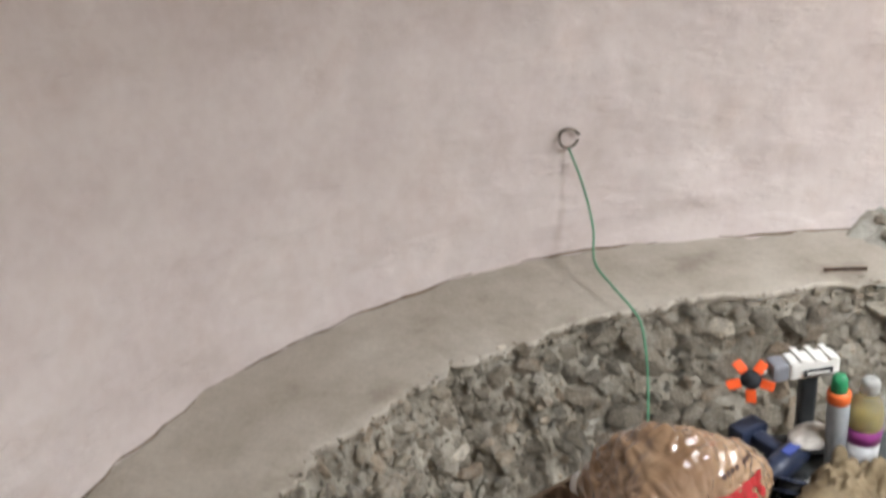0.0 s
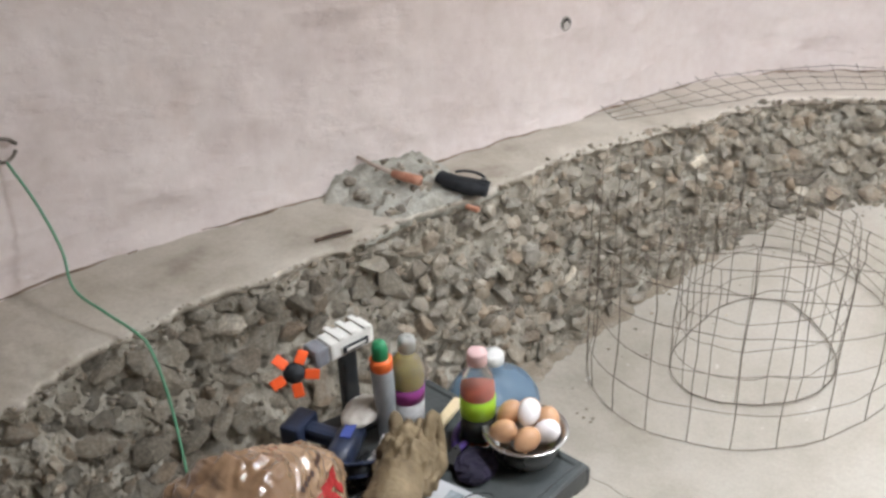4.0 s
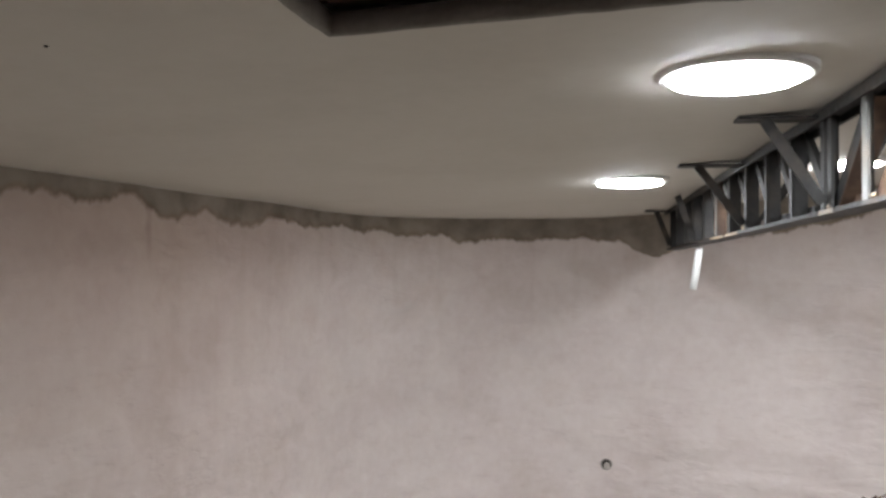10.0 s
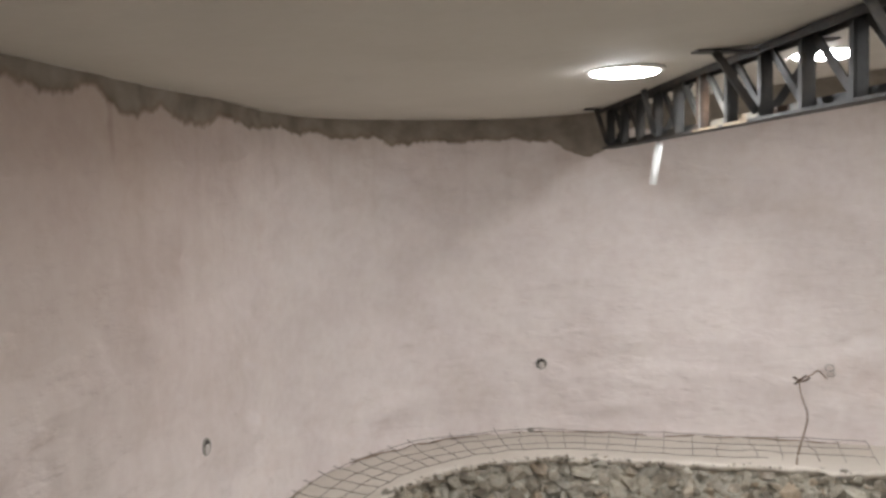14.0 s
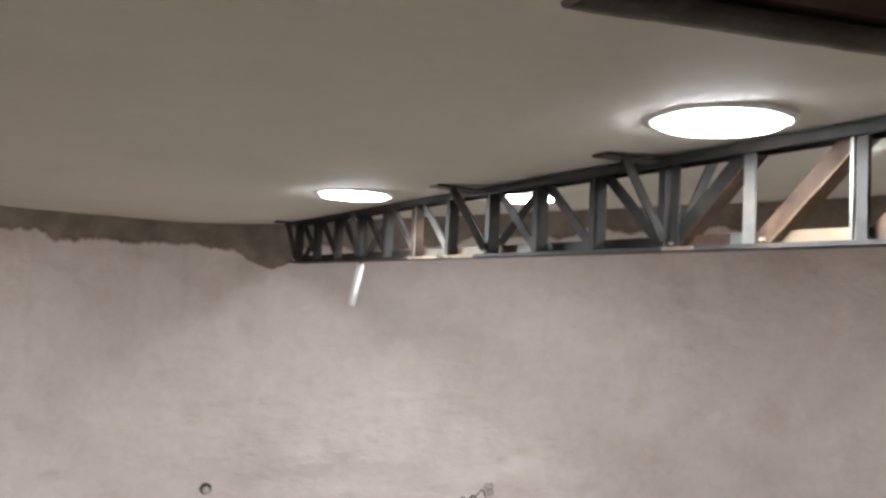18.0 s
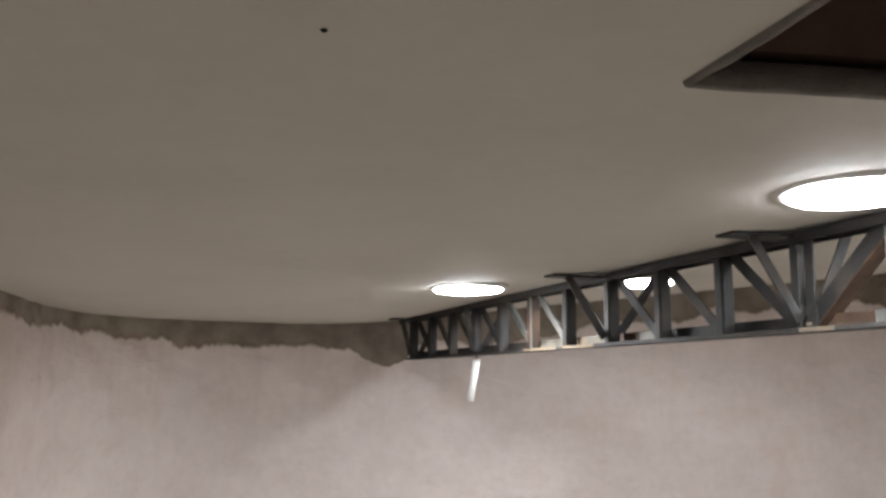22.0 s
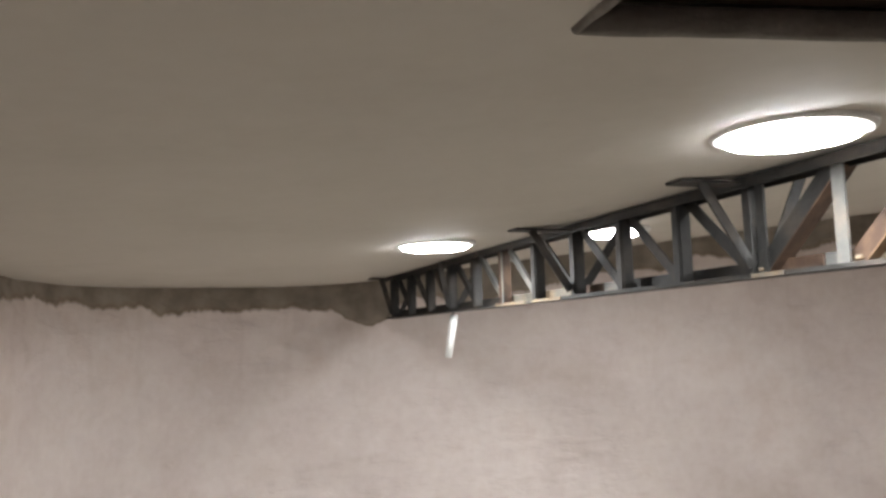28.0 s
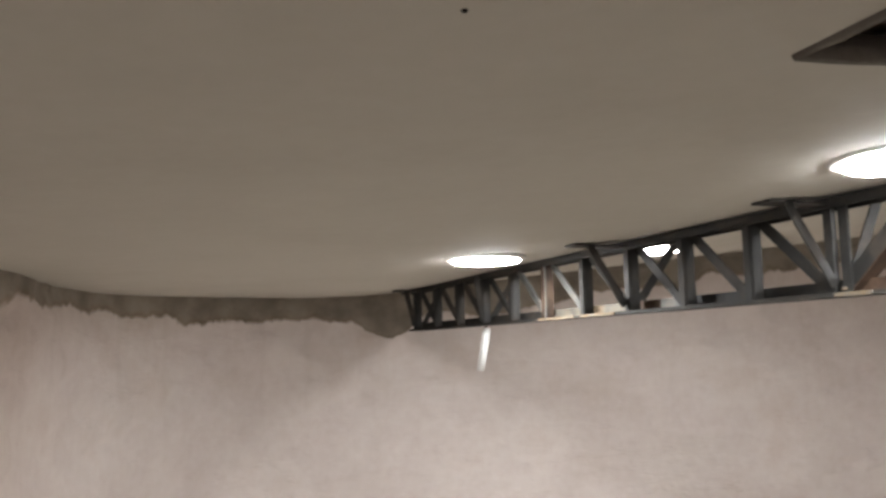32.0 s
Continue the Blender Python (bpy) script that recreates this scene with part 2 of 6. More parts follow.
    chips.inputs["Scale"].default_value, chips.inputs["Detail"].default_value, chips.inputs["Roughness"].default_value = 7.0, 1.5, 0.45
    l.new(flatter.outputs[0], chips.inputs["Vector"])
    lip = n.new("ShaderNodeMapRange")
    lip.interpolation_type = "SMOOTHSTEP"
    lip.inputs["From Min"].default_value, lip.inputs["From Max"].default_value = 0.48, 0.74
    l.new(chips.outputs[0], lip.inputs["Value"])
    flake = n.new("ShaderNodeBump")
    flake.inputs["Strength"].default_value, flake.inputs["Distance"].default_value = 0.5, 0.0045
    l.new(lip.outputs[0], flake.inputs["Height"])
    l.new(raised.outputs[0], flake.inputs["Normal"])
    l.new(flake.outputs[0], b.inputs["Normal"])
    return m


PLASTER = plaster_material()
CONCRETE = shade("ledge_concrete", [(0.31, 0.27, 0.22), (0.42, 0.38, 0.315), (0.47, 0.43, 0.365), (0.53, 0.49, 0.42)], scale=4.5, rough=0.8, bump=0.004, bump_scale=32, fine=0.12)
SLAB = shade("floor_concrete", [(0.36, 0.325, 0.265), (0.46, 0.42, 0.355), (0.51, 0.475, 0.415)], scale=2.6, rough=0.6, bump=0.002, bump_scale=40)


def paler_far(m):
    """Paler concrete towards the far end of the ledge, in a ragged edge."""
    n, l = m.node_tree.nodes, m.node_tree.links
    b = n["Principled BSDF"]
    co, sep, blot, add, far, mix = (n.new("ShaderNode" + k) for k in ("TexCoord", "SeparateXYZ", "TexNoise", "Math", "MapRange", "Mix"))
    l.new(co.outputs["Object"], sep.inputs[0])
    l.new(co.outputs["Object"], blot.inputs["Vector"])
    blot.inputs["Scale"].default_value, blot.inputs["Detail"].default_value = 4, 6
    add.operation, add.inputs[1].default_value = "MULTIPLY_ADD", 0.9
    l.new(blot.outputs[0], add.inputs[0])
    l.new(sep.outputs["Y"], add.inputs[2])
    far.inputs["From Min"].default_value, far.inputs["From Max"].default_value, far.inputs["To Max"].default_value = 2.9, 3.4, 0.8
    l.new(add.outputs[0], far.inputs["Value"])
    mix.data_type = "RGBA"
    l.new(far.outputs[0], mix.inputs["Factor"])
    l.new(b.inputs["Base Color"].links[0].from_socket, mix.inputs["A"])
    mix.inputs["B"].default_value = (0.63, 0.57, 0.50, 1)
    l.new(mix.outputs["Result"], b.inputs["Base Color"])
    return m


CONCRETE = paler_far(CONCRETE)
MORTAR = shade("bank_mortar", [(0.20, 0.178, 0.14), (0.33, 0.30, 0.245), (0.44, 0.41, 0.345)], scale=9, rough=0.75, bump=0.02, bump_scale=28, fine=0.3)


def dusted(m):
    """Mortar smeared over the stones in patches that run on from one to the next."""
    t = m.node_tree
    n, l = t.nodes, t.links
    b = n["Principled BSDF"]
    base = b.inputs["Base Color"].links[0].from_socket
    geo = n.new("ShaderNodeNewGeometry")
    f = n.new("ShaderNodeTexNoise")
    f.inputs["Scale"].default_value, f.inputs["Detail"].default_value, f.inputs["Roughness"].default_value = 7.5, 8, 0.7
    l.new(geo.outputs["Position"], f.inputs["Vector"])
    r = n.new("ShaderNodeMapRange")
    r.inputs["From Min"].default_value, r.inputs["From Max"].default_value, r.inputs["To Max"].default_value = 0.50, 0.63, 0.5
    l.new(f.outputs[0], r.inputs["Value"])
    mix = n.new("ShaderNodeMix")
    mix.data_type = "RGBA"
    l.new(r.outputs[0], mix.inputs["Factor"])
    l.new(base, mix.inputs["A"])
    mix.inputs["B"].default_value = (0.42, 0.40, 0.345, 1)
    l.new(mix.outputs["Result"], b.inputs["Base Color"])
    return m


ROCK = dusted(shade("broken_stone", [(0.16, 0.138, 0.11), (0.30, 0.27, 0.222), (0.45, 0.413, 0.348)], scale=14, rough=0.45, bump=0.009, bump_scale=45, fine=0.3, random_mix=0.8))
CEILING = shade("ceiling_skim", [(0.52, 0.49, 0.435), (0.58, 0.55, 0.495), (0.61, 0.58, 0.525)], scale=1.2, rough=0.75, bump=0.0015, bump_scale=12, fine=0.05)
STEEL = shade("primed_steel", [(0.017, 0.017, 0.017), (0.032, 0.031, 0.029), (0.070, 0.056, 0.045)], scale=8, rough=0.6, metal=0.05, bump=0.002, spec=0.3)
ZINC = shade("galvanised_steel", [(0.10, 0.10, 0.095), (0.17, 0.17, 0.16), (0.27, 0.23, 0.19)], scale=10, rough=0.45, metal=0.4)
RUST = shade("rusty_steel", [(0.03, 0.019, 0.014), (0.065, 0.039, 0.026), (0.14, 0.09, 0.06)], scale=12, rough=0.7, metal=0.15, bump=0.002)
GALV = shade("weathered_zinc", [(0.10, 0.096, 0.083), (0.17, 0.155, 0.128), (0.20, 0.145, 0.092), (0.14, 0.132, 0.118)], scale=11, rough=0.5, metal=0.25, bump=0.002)
STREAKED = shade("rust_streaked_steel", [(0.10, 0.062, 0.036), (0.17, 0.11, 0.066), (0.21, 0.16, 0.115)], scale=14, rough=0.6, metal=0.1, bump=0.002)
WIRE = shade("fence_wire", [(0.075, 0.06, 0.048), (0.15, 0.125, 0.10), (0.22, 0.18, 0.15)], scale=20, rough=0.6, metal=0.4)
DARKPLASTIC = shade("dark_plastic", [(0.028, 0.031, 0.033), (0.045, 0.05, 0.052)], scale=12, rough=0.5)
WHITEPVC = plain("white_pvc", (0.78, 0.78, 0.76), rough=0.4)


def lamp_material():
    m = bpy.data.materials.new("lamp_diffuser")
    m.use_nodes = True
    b = m.node_tree.nodes["Principled BSDF"]
    b.inputs["Base Color"].default_value = (0.9, 0.9, 0.9, 1)
    b.inputs["Emission Color"].default_value = (0.92, 0.955, 1.015, 1)
    b.inputs["Emission Strength"].default_value = LAMP
    return m


GLOW = lamp_material()


# ---- mesh helpers ----
def finish(name, bm, material, smooth=False):
    bm.normal_update()
    me = bpy.data.meshes.new(name)
    bm.to_mesh(me)
    bm.free()
    me.materials.append(material)
    if smooth:
        me.polygons.foreach_set("use_smooth", [True] * len(me.polygons))
    return me


def part(name, bm, material, parent=None, label="", smooth=False, m=None):
    ob = new(name, finish(name, bm, material, smooth))
    if parent is not None:
        ob.parent = parent
    if m is not None:
        ob.matrix_basis = m
    if label:
        tagged(ob, label)
    return ob


def thing(name, label, category, at=None, group="", kind=""):
    ob = new(name)
    ob.empty_display_size = 0.05
    if at is not None:
        ob.matrix_basis = at
    return tagged(ob, label, category, group, kind)


def box(sx, sy, sz, x=0, y=0, z=0, bevel=0.0, rz=0.0, bm=None):
    """A bevelled block; z is its underside."""
    bm = bm or bmesh.new()
    r = bmesh.ops.create_cube(bm, size=1, matrix=pose(x, y, z + sz / 2, 0, 0, rz) @ Matrix.Diagonal((sx, sy, sz, 1)))
    if bevel:
        edges = list({e for v in r["verts"] for e in v.link_edges})
        bmesh.ops.bevel(bm, geom=edges, offset=bevel, segments=2, affect="EDGES", profile=0.6)
    return bm


def lathe(profile, n=32, bm=None, m=None):
    """A turned body from (radius, height) pairs."""
    bm = bm or bmesh.new()
    rings = []
    for r, z in profile:
        ring = []
        for i in range(n):
            a = 2 * math.pi * i / n
            v = Vector((r * math.cos(a), r * math.sin(a), z))
            ring.append(bm.verts.new(m @ v if m else v))
        rings.append(ring)
    for a, b in zip(rings, rings[1:]):
        for i in range(n):
            bm.faces.new((a[i], a[(i + 1) % n], b[(i + 1) % n], b[i]))
    for ring, flip in ((rings[0], True), (rings[-1], False)):
        bm.faces.new(ring[::-1] if flip else ring)
    return bm


def tube(points, r, n=8, bm=None, closed=False):
    """A round bar along points."""
    bm = bm or bmesh.new()
    pts = [Vector(p) for p in points]
    rings = []
    up = Vector((0.13, 0.27, 0.95)).normalized()
    for i, p in enumerate(pts):
        a = pts[i - 1] if i or closed else p
        b = pts[(i + 1) % len(pts)] if i < len(pts) - 1 or closed else p
        d = (b - a).normalized()
        s = d.cross(up)
        if s.length < 0.05:
            s = d.cross(Vector((1, 0, 0)))
        s.normalize()
        q = s.cross(d).normalized()
        rad = r[i] if isinstance(r, (list, tuple)) else r
        rings.append([bm.verts.new(p + rad * (math.cos(2 * math.pi * k / n) * s + math.sin(2 * math.pi * k / n) * q)) for k in range(n)])
    pairs = list(zip(rings, rings[1:])) + ([(rings[-1], rings[0])] if closed else [])
    for a, b in pairs:
        for k in range(n):
            bm.faces.new((a[k], a[(k + 1) % n], b[(k + 1) % n], b[k]))
    if not closed:
        bm.faces.new(rings[0][::-1])
        bm.faces.new(rings[-1])
    return bm


def curve_points(ctrl, n=12):
    """A smooth line through control points (Catmull-Rom)."""
    c = [Vector(p) for p in ctrl]
    c = [2 * c[0] - c[1]] + c + [2 * c[-1] - c[-2]]
    out = []
    for i in range(1, len(c) - 2):
        for k in range(n):
            t = k / n
            out.append(0.5 * (2 * c[i] + (c[i + 1] - c[i - 1]) * t + (2 * c[i - 1] - 5 * c[i] + 4 * c[i + 1] - c[i + 2]) * t * t + (3 * c[i] - c[i - 1] - 3 * c[i + 1] + c[i + 2]) * t ** 3))
    return out + [c[-2]]


def bar(a, b, w, h, bm=None, up=(0, 0, 1), bevel=0.0):
    """A straight flat bar from a to b, w wide and h high."""
    bm = bm or bmesh.new()
    a, b = Vector(a), Vector(b)
    d = (b - a).normalized()
    u = Vector(up)
    s = d.cross(u).normalized()
    u = s.cross(d)
    m = Matrix((s, d, u)).transposed().to_4x4()
    m.translation = (a + b) / 2
    r = bmesh.ops.create_cube(bm, size=1, matrix=m @ Matrix.Diagonal((w, (b - a).length, h, 1)))
    if bevel:
        bmesh.ops.bevel(bm, geom=list({e for v in r["verts"] for e in v.link_edges}), offset=bevel, segments=1, affect="EDGES")
    return bm


# ---- the plan: a pit with rounded corners ----
CORNERS = [((-0.86, -0.99), 1.6), ((-1.50, 3.88), 1.1), ((3.05, 4.14), 0.9), ((3.05, -0.99), 0.9)]
LEDGE_Z, SLOPE_Y = 0.76, 1.8


def ceiling_z(x, y):
    """The ceiling's underside: nearly level on one side of the truss, rising on the other."""
    d = (x + 0.255) * 0.932 + (y - 3.79) * 0.362
    return 2.225 + 0.033 * math.exp(d / 0.3) - 0.030 * max(0.0, -d - 0.75) if d < 0 else 2.258 + 0.11 * d


def floor_z(y):
    d = y - SLOPE_Y
    return 0.15 * (d + math.sqrt(d * d + 0.09)) - 0.035 if d > -1.5 else 0.0


def outline(step=0.02):
    """Points of the wall's foot in plan, with the way inward and the run along the wall."""
    pts = []
    k = len(CORNERS)
    for i in range(k):
        p0, p1, p2 = (Vector(CORNERS[(i + j) % k][0]) for j in (-1, 0, 1))
        r = CORNERS[i][1]
        a, b = (p0 - p1).normalized(), (p2 - p1).normalized()
        half = a.angle(b) / 2
        t = r / math.tan(half)
        c = p1 + (a + b).normalized() * (r / math.sin(half))
        s, e = p1 + a * t - c, p1 + b * t - c
        sweep = math.atan2(s.x * e.y - s.y * e.x, s.dot(e))
        for j in range(25):
            w = sweep * j / 24
            pts.append(c + Vector((s.x * math.cos(w) - s.y * math.sin(w), s.x * math.sin(w) + s.y * math.cos(w))))
    out, run = [], 0.0
    for p, q in zip(pts, pts[1:] + pts[:1]):
        d = (q - p).length
        m = max(1, round(d / step))
        for j in range(m):
            out.append((p.lerp(q, j / m), run + d * j / m))
        run += d
    res = []
    for i, (p, s) in enumerate(out):
        d = (out[(i + 1) % len(out)][0] - out[i - 1][0]).normalized()
        res.append((p, Vector((d.y, -d.x)), s))
    return res


PLAN = outline()


def bumpy(p, amount, scale):
    return amount * noise.fractal(Vector(p) * scale, 1.0, 2.0, 4)


def grid_mesh(name, rows, material, closed=False, smooth=True):
    """A sheet from rows of points; each row may close on itself."""
    m = len(rows[0])
    verts = [tuple(p) for row in rows for p in row]
    faces = []
    for i in range(len(rows) - 1):
        for j in range(m if closed else m - 1):
            a, b = i * m + j, i * m + (j + 1) % m
            faces.append((a, b, b + m, a + m))
    me = bpy.data.meshes.new(name)
    me.from_pydata(verts, [], faces)
    me.materials.append(material)
    me.polygons.foreach_set("use_smooth", [smooth] * len(faces))
    me.update()
    return new(name, me)


def wall_relief(q):
    """How far the plaster stands proud of the plan at a place: swells, trowel lumps and dents."""
    d = bumpy(q, 0.022, 1.1) + bumpy(q + Vector((7, 3, 1)), 0.009, 5.5)
    w = Vector((q.x * 4.2, q.y * 4.2, q.z * 8.4))
    d += 0.028 * max(0.0, noise.noise(w) - 0.15) - 0.026 * max(0.0, noise.noise(w * 1.55 + Vector((2, 9, 4))) - 0.22)
    d += 0.0026 * noise.noise(Vector((q.x * 14, q.y * 14, q.z * 20)))
    d -= 0.030 * max(0.0, noise.noise(Vector((q.x * 8, q.y * 8, q.z * 15)) + Vector((4, 1, 7))) - 0.34)
    d += 0.022 * max(0.0, noise.noise(Vector((q.x * 6, q.y * 6, q.z * 13)) + Vector((9, 5, 2))) - 0.30)
    return d + 0.012 * max(0.0, 1 - max(0.0, q.z - 0.76) / 0.10) ** 2


def build_wall():
    rows = []
    heights = [0.55] + [0.72 + 0.0262 * i for i in range(84)]
    for z in heights:
        row = []
        for p, nrm, s in PLAN:
            q = Vector((p.x, p.y, z))
            d = wall_relief(q) + max(0.0, 1 - abs(z - 0.76) / 0.06) * (0.010 * noise.noise(q * 14) + 0.014 * noise.noise(q * 5))
            row.append((p.x + nrm.x * d, p.y + nrm.y * d, z))
        rows.append(row)
    for z in (heights[-1], heights[0]):
        rows.append([(p.x - nrm.x * 0.25, p.y - nrm.y * 0.25, z) for p, nrm, s in PLAN])
    rows.append(rows[0])
    w = grid_mesh("wall", rows, PLASTER, closed=True)
    tagged(w, "pinkish white rough plastered wall curving round the pit", "wall", kind="structure")


LEDGE_RUN = ((-0.6, 0.455), (-0.1, 0.445), (0.15, 0.405), (0.5, 0.40), (0.8, 0.372), (1.0, 0.355), (1.2, 0.325), (1.6, 0.325), (1.85, 0.275), (2.2, 0.30), (2.5, 0.335), (3.0, 0.365), (3.4, 0.385))


def ledge_width(p, s):
    """How far the ledge reaches from the wall, with a chipped edge."""
    w = float(np.interp(p.y, [r[0] for r in LEDGE_RUN], [r[1] for r in LEDGE_RUN]))
    chip = max(0.0, noise.noise(Vector((s * 6.3, 8.2, 0))) - 0.25)
    return w + 0.016 * noise.noise(Vector((s * 2.2, 3.1, 0))) + 0.020 * noise.noise(Vector((s * 11, 5.1, 0))) + 0.022 * noise.noise(Vector((s * 31, 1.1, 0))) + 0.022 * noise.noise(Vector((s * 5.1, 6.6, 0))) - 0.13 * chip


def build_ledge():
    rows = [[] for _ in range(16)]
    for p, nrm, s in PLAN:
        w = ledge_width(p, s)
        worn = max(0.0, noise.noise(Vector((s * 8, 2.7, 0))))
        for i in range(12):
            f = -0.08 + (w + 0.08) * i / 10 if i < 10 else w - (0.006 if i == 10 else 0.0)
            q = p + nrm * f
            foot = max(0.0, 1 - max(0.0, f) / 0.06)
            z = LEDGE_Z + bumpy((q.x, q.y, 0), 0.008, 2.5) + 0.004 * noise.noise(Vector((q.x * 24, q.y * 24, 5))) + 0.005 * foot * foot + 0.010 * noise.noise(Vector((q.x * 13, q.y * 13, 2))) * foot
            if i > 8:
                z -= 0.012 * (min(i, 10) - 8) * worn + (0.003 if i == 11 else 0.0)
            rows[i].append((q.x, q.y, z))
        zl = rows[11][-1][2]
        q = p + nrm * (w + 0.002)
        rows[12].append((q.x, q.y, zl - 0.008 + 0.004 * noise.noise(Vector((s * 40, 4, 1)))))
        q = p + nrm * (w - 0.010 + 0.014 * noise.noise(Vector((s * 45, 7, 1))))
        rows[13].append((q.x, q.y, LEDGE_Z - 0.030))
        q = p + nrm * (w - 0.10)
        rows[14].append((q.x, q.y, LEDGE_Z - 0.05))
        rows[15].append((p.x - nrm.x * 0.08, p.y - nrm.y * 0.08, LEDGE_Z - 0.05))
    l = grid_mesh("ledge", rows, CONCRETE, closed=True)
    tagged(l, "smooth beige concrete ledge running along the wall", "ledge", kind="structure")


def bank_point(p, nrm, s, f):
    """A point of the rubble face: f goes from the ledge's edge (0) to the floor (1)."""
    w = ledge_width(p, s)
    spread = 0.105 + 0.16 * min(1.0, max(0.0, (p.y - 2.2) / 1.0)) + 0.04 * noise.noise(Vector((s * 1.3, 0, 2)))
    out = w - 0.022 + spread * (0.45 * f + 0.55 * f * f)
    if p.x < 1.3:
        out += 0.20 * min(1.0, max(0.0, (0.25 - p.y) / 0.5)) * f ** 1.6
    q = p + nrm * out
    z0 = floor_z(q.y) - 0.03
    z = (LEDGE_Z - 0.016) * (1 - f) + z0 * f
    d = 0.05 * noise.fractal(Vector((q.x, q.y, z)) * 4.5, 1.0, 2.0, 4) * min(1.0, f * 5)
    d += 0.024 * noise.fractal(Vector((q.x, q.y, z)) * 15, 1.0, 2.0, 3) * min(1.0, f * 8)
    return Vector((q.x + nrm.x * d, q.y + nrm.y * d, z))


def build_bank():
    rows = [[bank_point(p, nrm, s, i / 52) for p, nrm, s in PLAN] for i in range(53)]
    b = grid_mesh("stone_bank", rows, MORTAR, closed=True)
    return tagged(b, "rough bank of broken grey stones below the ledge", "stone bank", kind="structure")


def pale_spotted(m):
    """Sparse pale spots on the floor."""
    t = m.node_tree
    n, l = t.nodes, t.links
    b = n["Principled BSDF"]
    base = b.inputs["Base Color"].links[0].from_socket
    geo = n.new("ShaderNodeNewGeometry")
    spots = n.new("ShaderNodeTexNoise")
    spots.inputs["Scale"].default_value, spots.inputs["Detail"].default_value, spots.inputs["Roughness"].default_value = 16, 3, 0.55
    l.new(geo.outputs["Position"], spots.inputs["Vector"])
    r = n.new("ShaderNodeMapRange")
    r.inputs["From Min"].default_value, r.inputs["From Max"].default_value, r.inputs["To Max"].default_value = 0.70, 0.75, 0.7
    l.new(spots.outputs[0], r.inputs["Value"])
    mix = n.new("ShaderNodeMix")
    mix.data_type = "RGBA"
    l.new(r.outputs[0], mix.inputs["Factor"])
    l.new(base, mix.inputs["A"])
    mix.inputs["B"].default_value = (0.72, 0.70, 0.66, 1)
    l.new(mix.outputs["Result"], b.inputs["Base Color"])
    return m


def build_floor():
    rows = []
    for i in range(60):
        y = -0.95 + 5.05 * i / 59
        rows.append([(-1.45 + 4.5 * j / 49, y, floor_z(y) + bumpy((-1.45 + 4.5 * j / 49, y, 3), 0.006, 1.6)) for j in range(50)])
    f = grid_mesh("floor", rows, pale_spotted(SLAB))
    tagged(f, "bare beige concrete floor with faint stains", "floor", kind="structure")


def build_dirt():
    """Dust and grit that has fallen from the bank on to the floor."""
    rows = [[] for _ in range(25)]
    for p, nrm, s in PLAN:
        w = ledge_width(p, s)
        reach = 0.13 + 0.14 * abs(noise.noise(Vector((s * 1.1, 4, 0)))) + 0.05 * noise.noise(Vector((s * 6, 2, 0)))
        if p.y < 0.2 and p.x < 0.9:
            reach = 0.06
        for i in range(25):
            f = i / 24
            q = p + nrm * (w + 0.02 + reach * f)
            rows[i].append((q.x, q.y, floor_z(q.y) + 0.05 * (1 - f) ** 2.2 - 0.012 * f * f + 0.007 * noise.fractal(Vector((q.x * 9, q.y * 9, 0)), 1.0, 2.0, 4) + 0.004))
    d = grid_mesh("floor_dirt", rows, shade("floor_dirt", [(0.22, 0.18, 0.135), (0.31, 0.265, 0.205), (0.39, 0.345, 0.285)], scale=11, rough=0.95, bump=0.008, bump_scale=90, fine=0.3), closed=True)
    tagged(d, "brown dust and grit spilled at the foot of the bank", "dirt", kind="structure")


def build_joint():
    """The broken dark joint between wall and ledge, in short lengths; its shadow line is put into the colour."""
    j = thing("wall_joint", "cracked joint between the wall and the ledge with its shadow line in dark brown", "crack", kind="structure")
    dark = shade("joint_shadow", [(0.12, 0.085, 0.06), (0.22, 0.165, 0.12), (0.32, 0.25, 0.19)], scale=20, rough=0.95)
    run = []
    for i, (p, nrm, s) in enumerate(PLAN):
        k = noise.noise(Vector((s * 3.1, 7, 0))) + 0.5 * noise.noise(Vector((s * 11, 1, 0)))
        if k > -0.22 and i < len(PLAN) - 1:
            z = LEDGE_Z + 0.006 + 0.004 * noise.noise(Vector((s * 9, 2, 5)))
            q0 = Vector((p.x, p.y, z))
            d = wall_relief(q0) + 0.010 * noise.noise(q0 * 14) + 0.012 * noise.noise(q0 * 5) + 0.001 + 0.004 * noise.noise(Vector((s * 22, 9, 0)))
            run.append(((p.x + nrm.x * d, p.y + nrm.y * d, z), 0.0015 + 0.0075 * max(0.0, k + 0.22) * (1 + noise.noise(Vector((s * 30, 0, 0))))))
        else:
            if len(run) > 3:
                part("crack", tube([r[0] for r in run], [min(0.0060, max(0.0014, 0.85 * r[1])) for r in run], 5), dark, j)
            run = []


HATCH = Vector((0.118, 0.737))
HU, HV = Vector((0.985, 0.17)).normalized(), Vector((0.27, -0.963)).normalized()
HATCH_W, HATCH_D = 0.78, 0.72


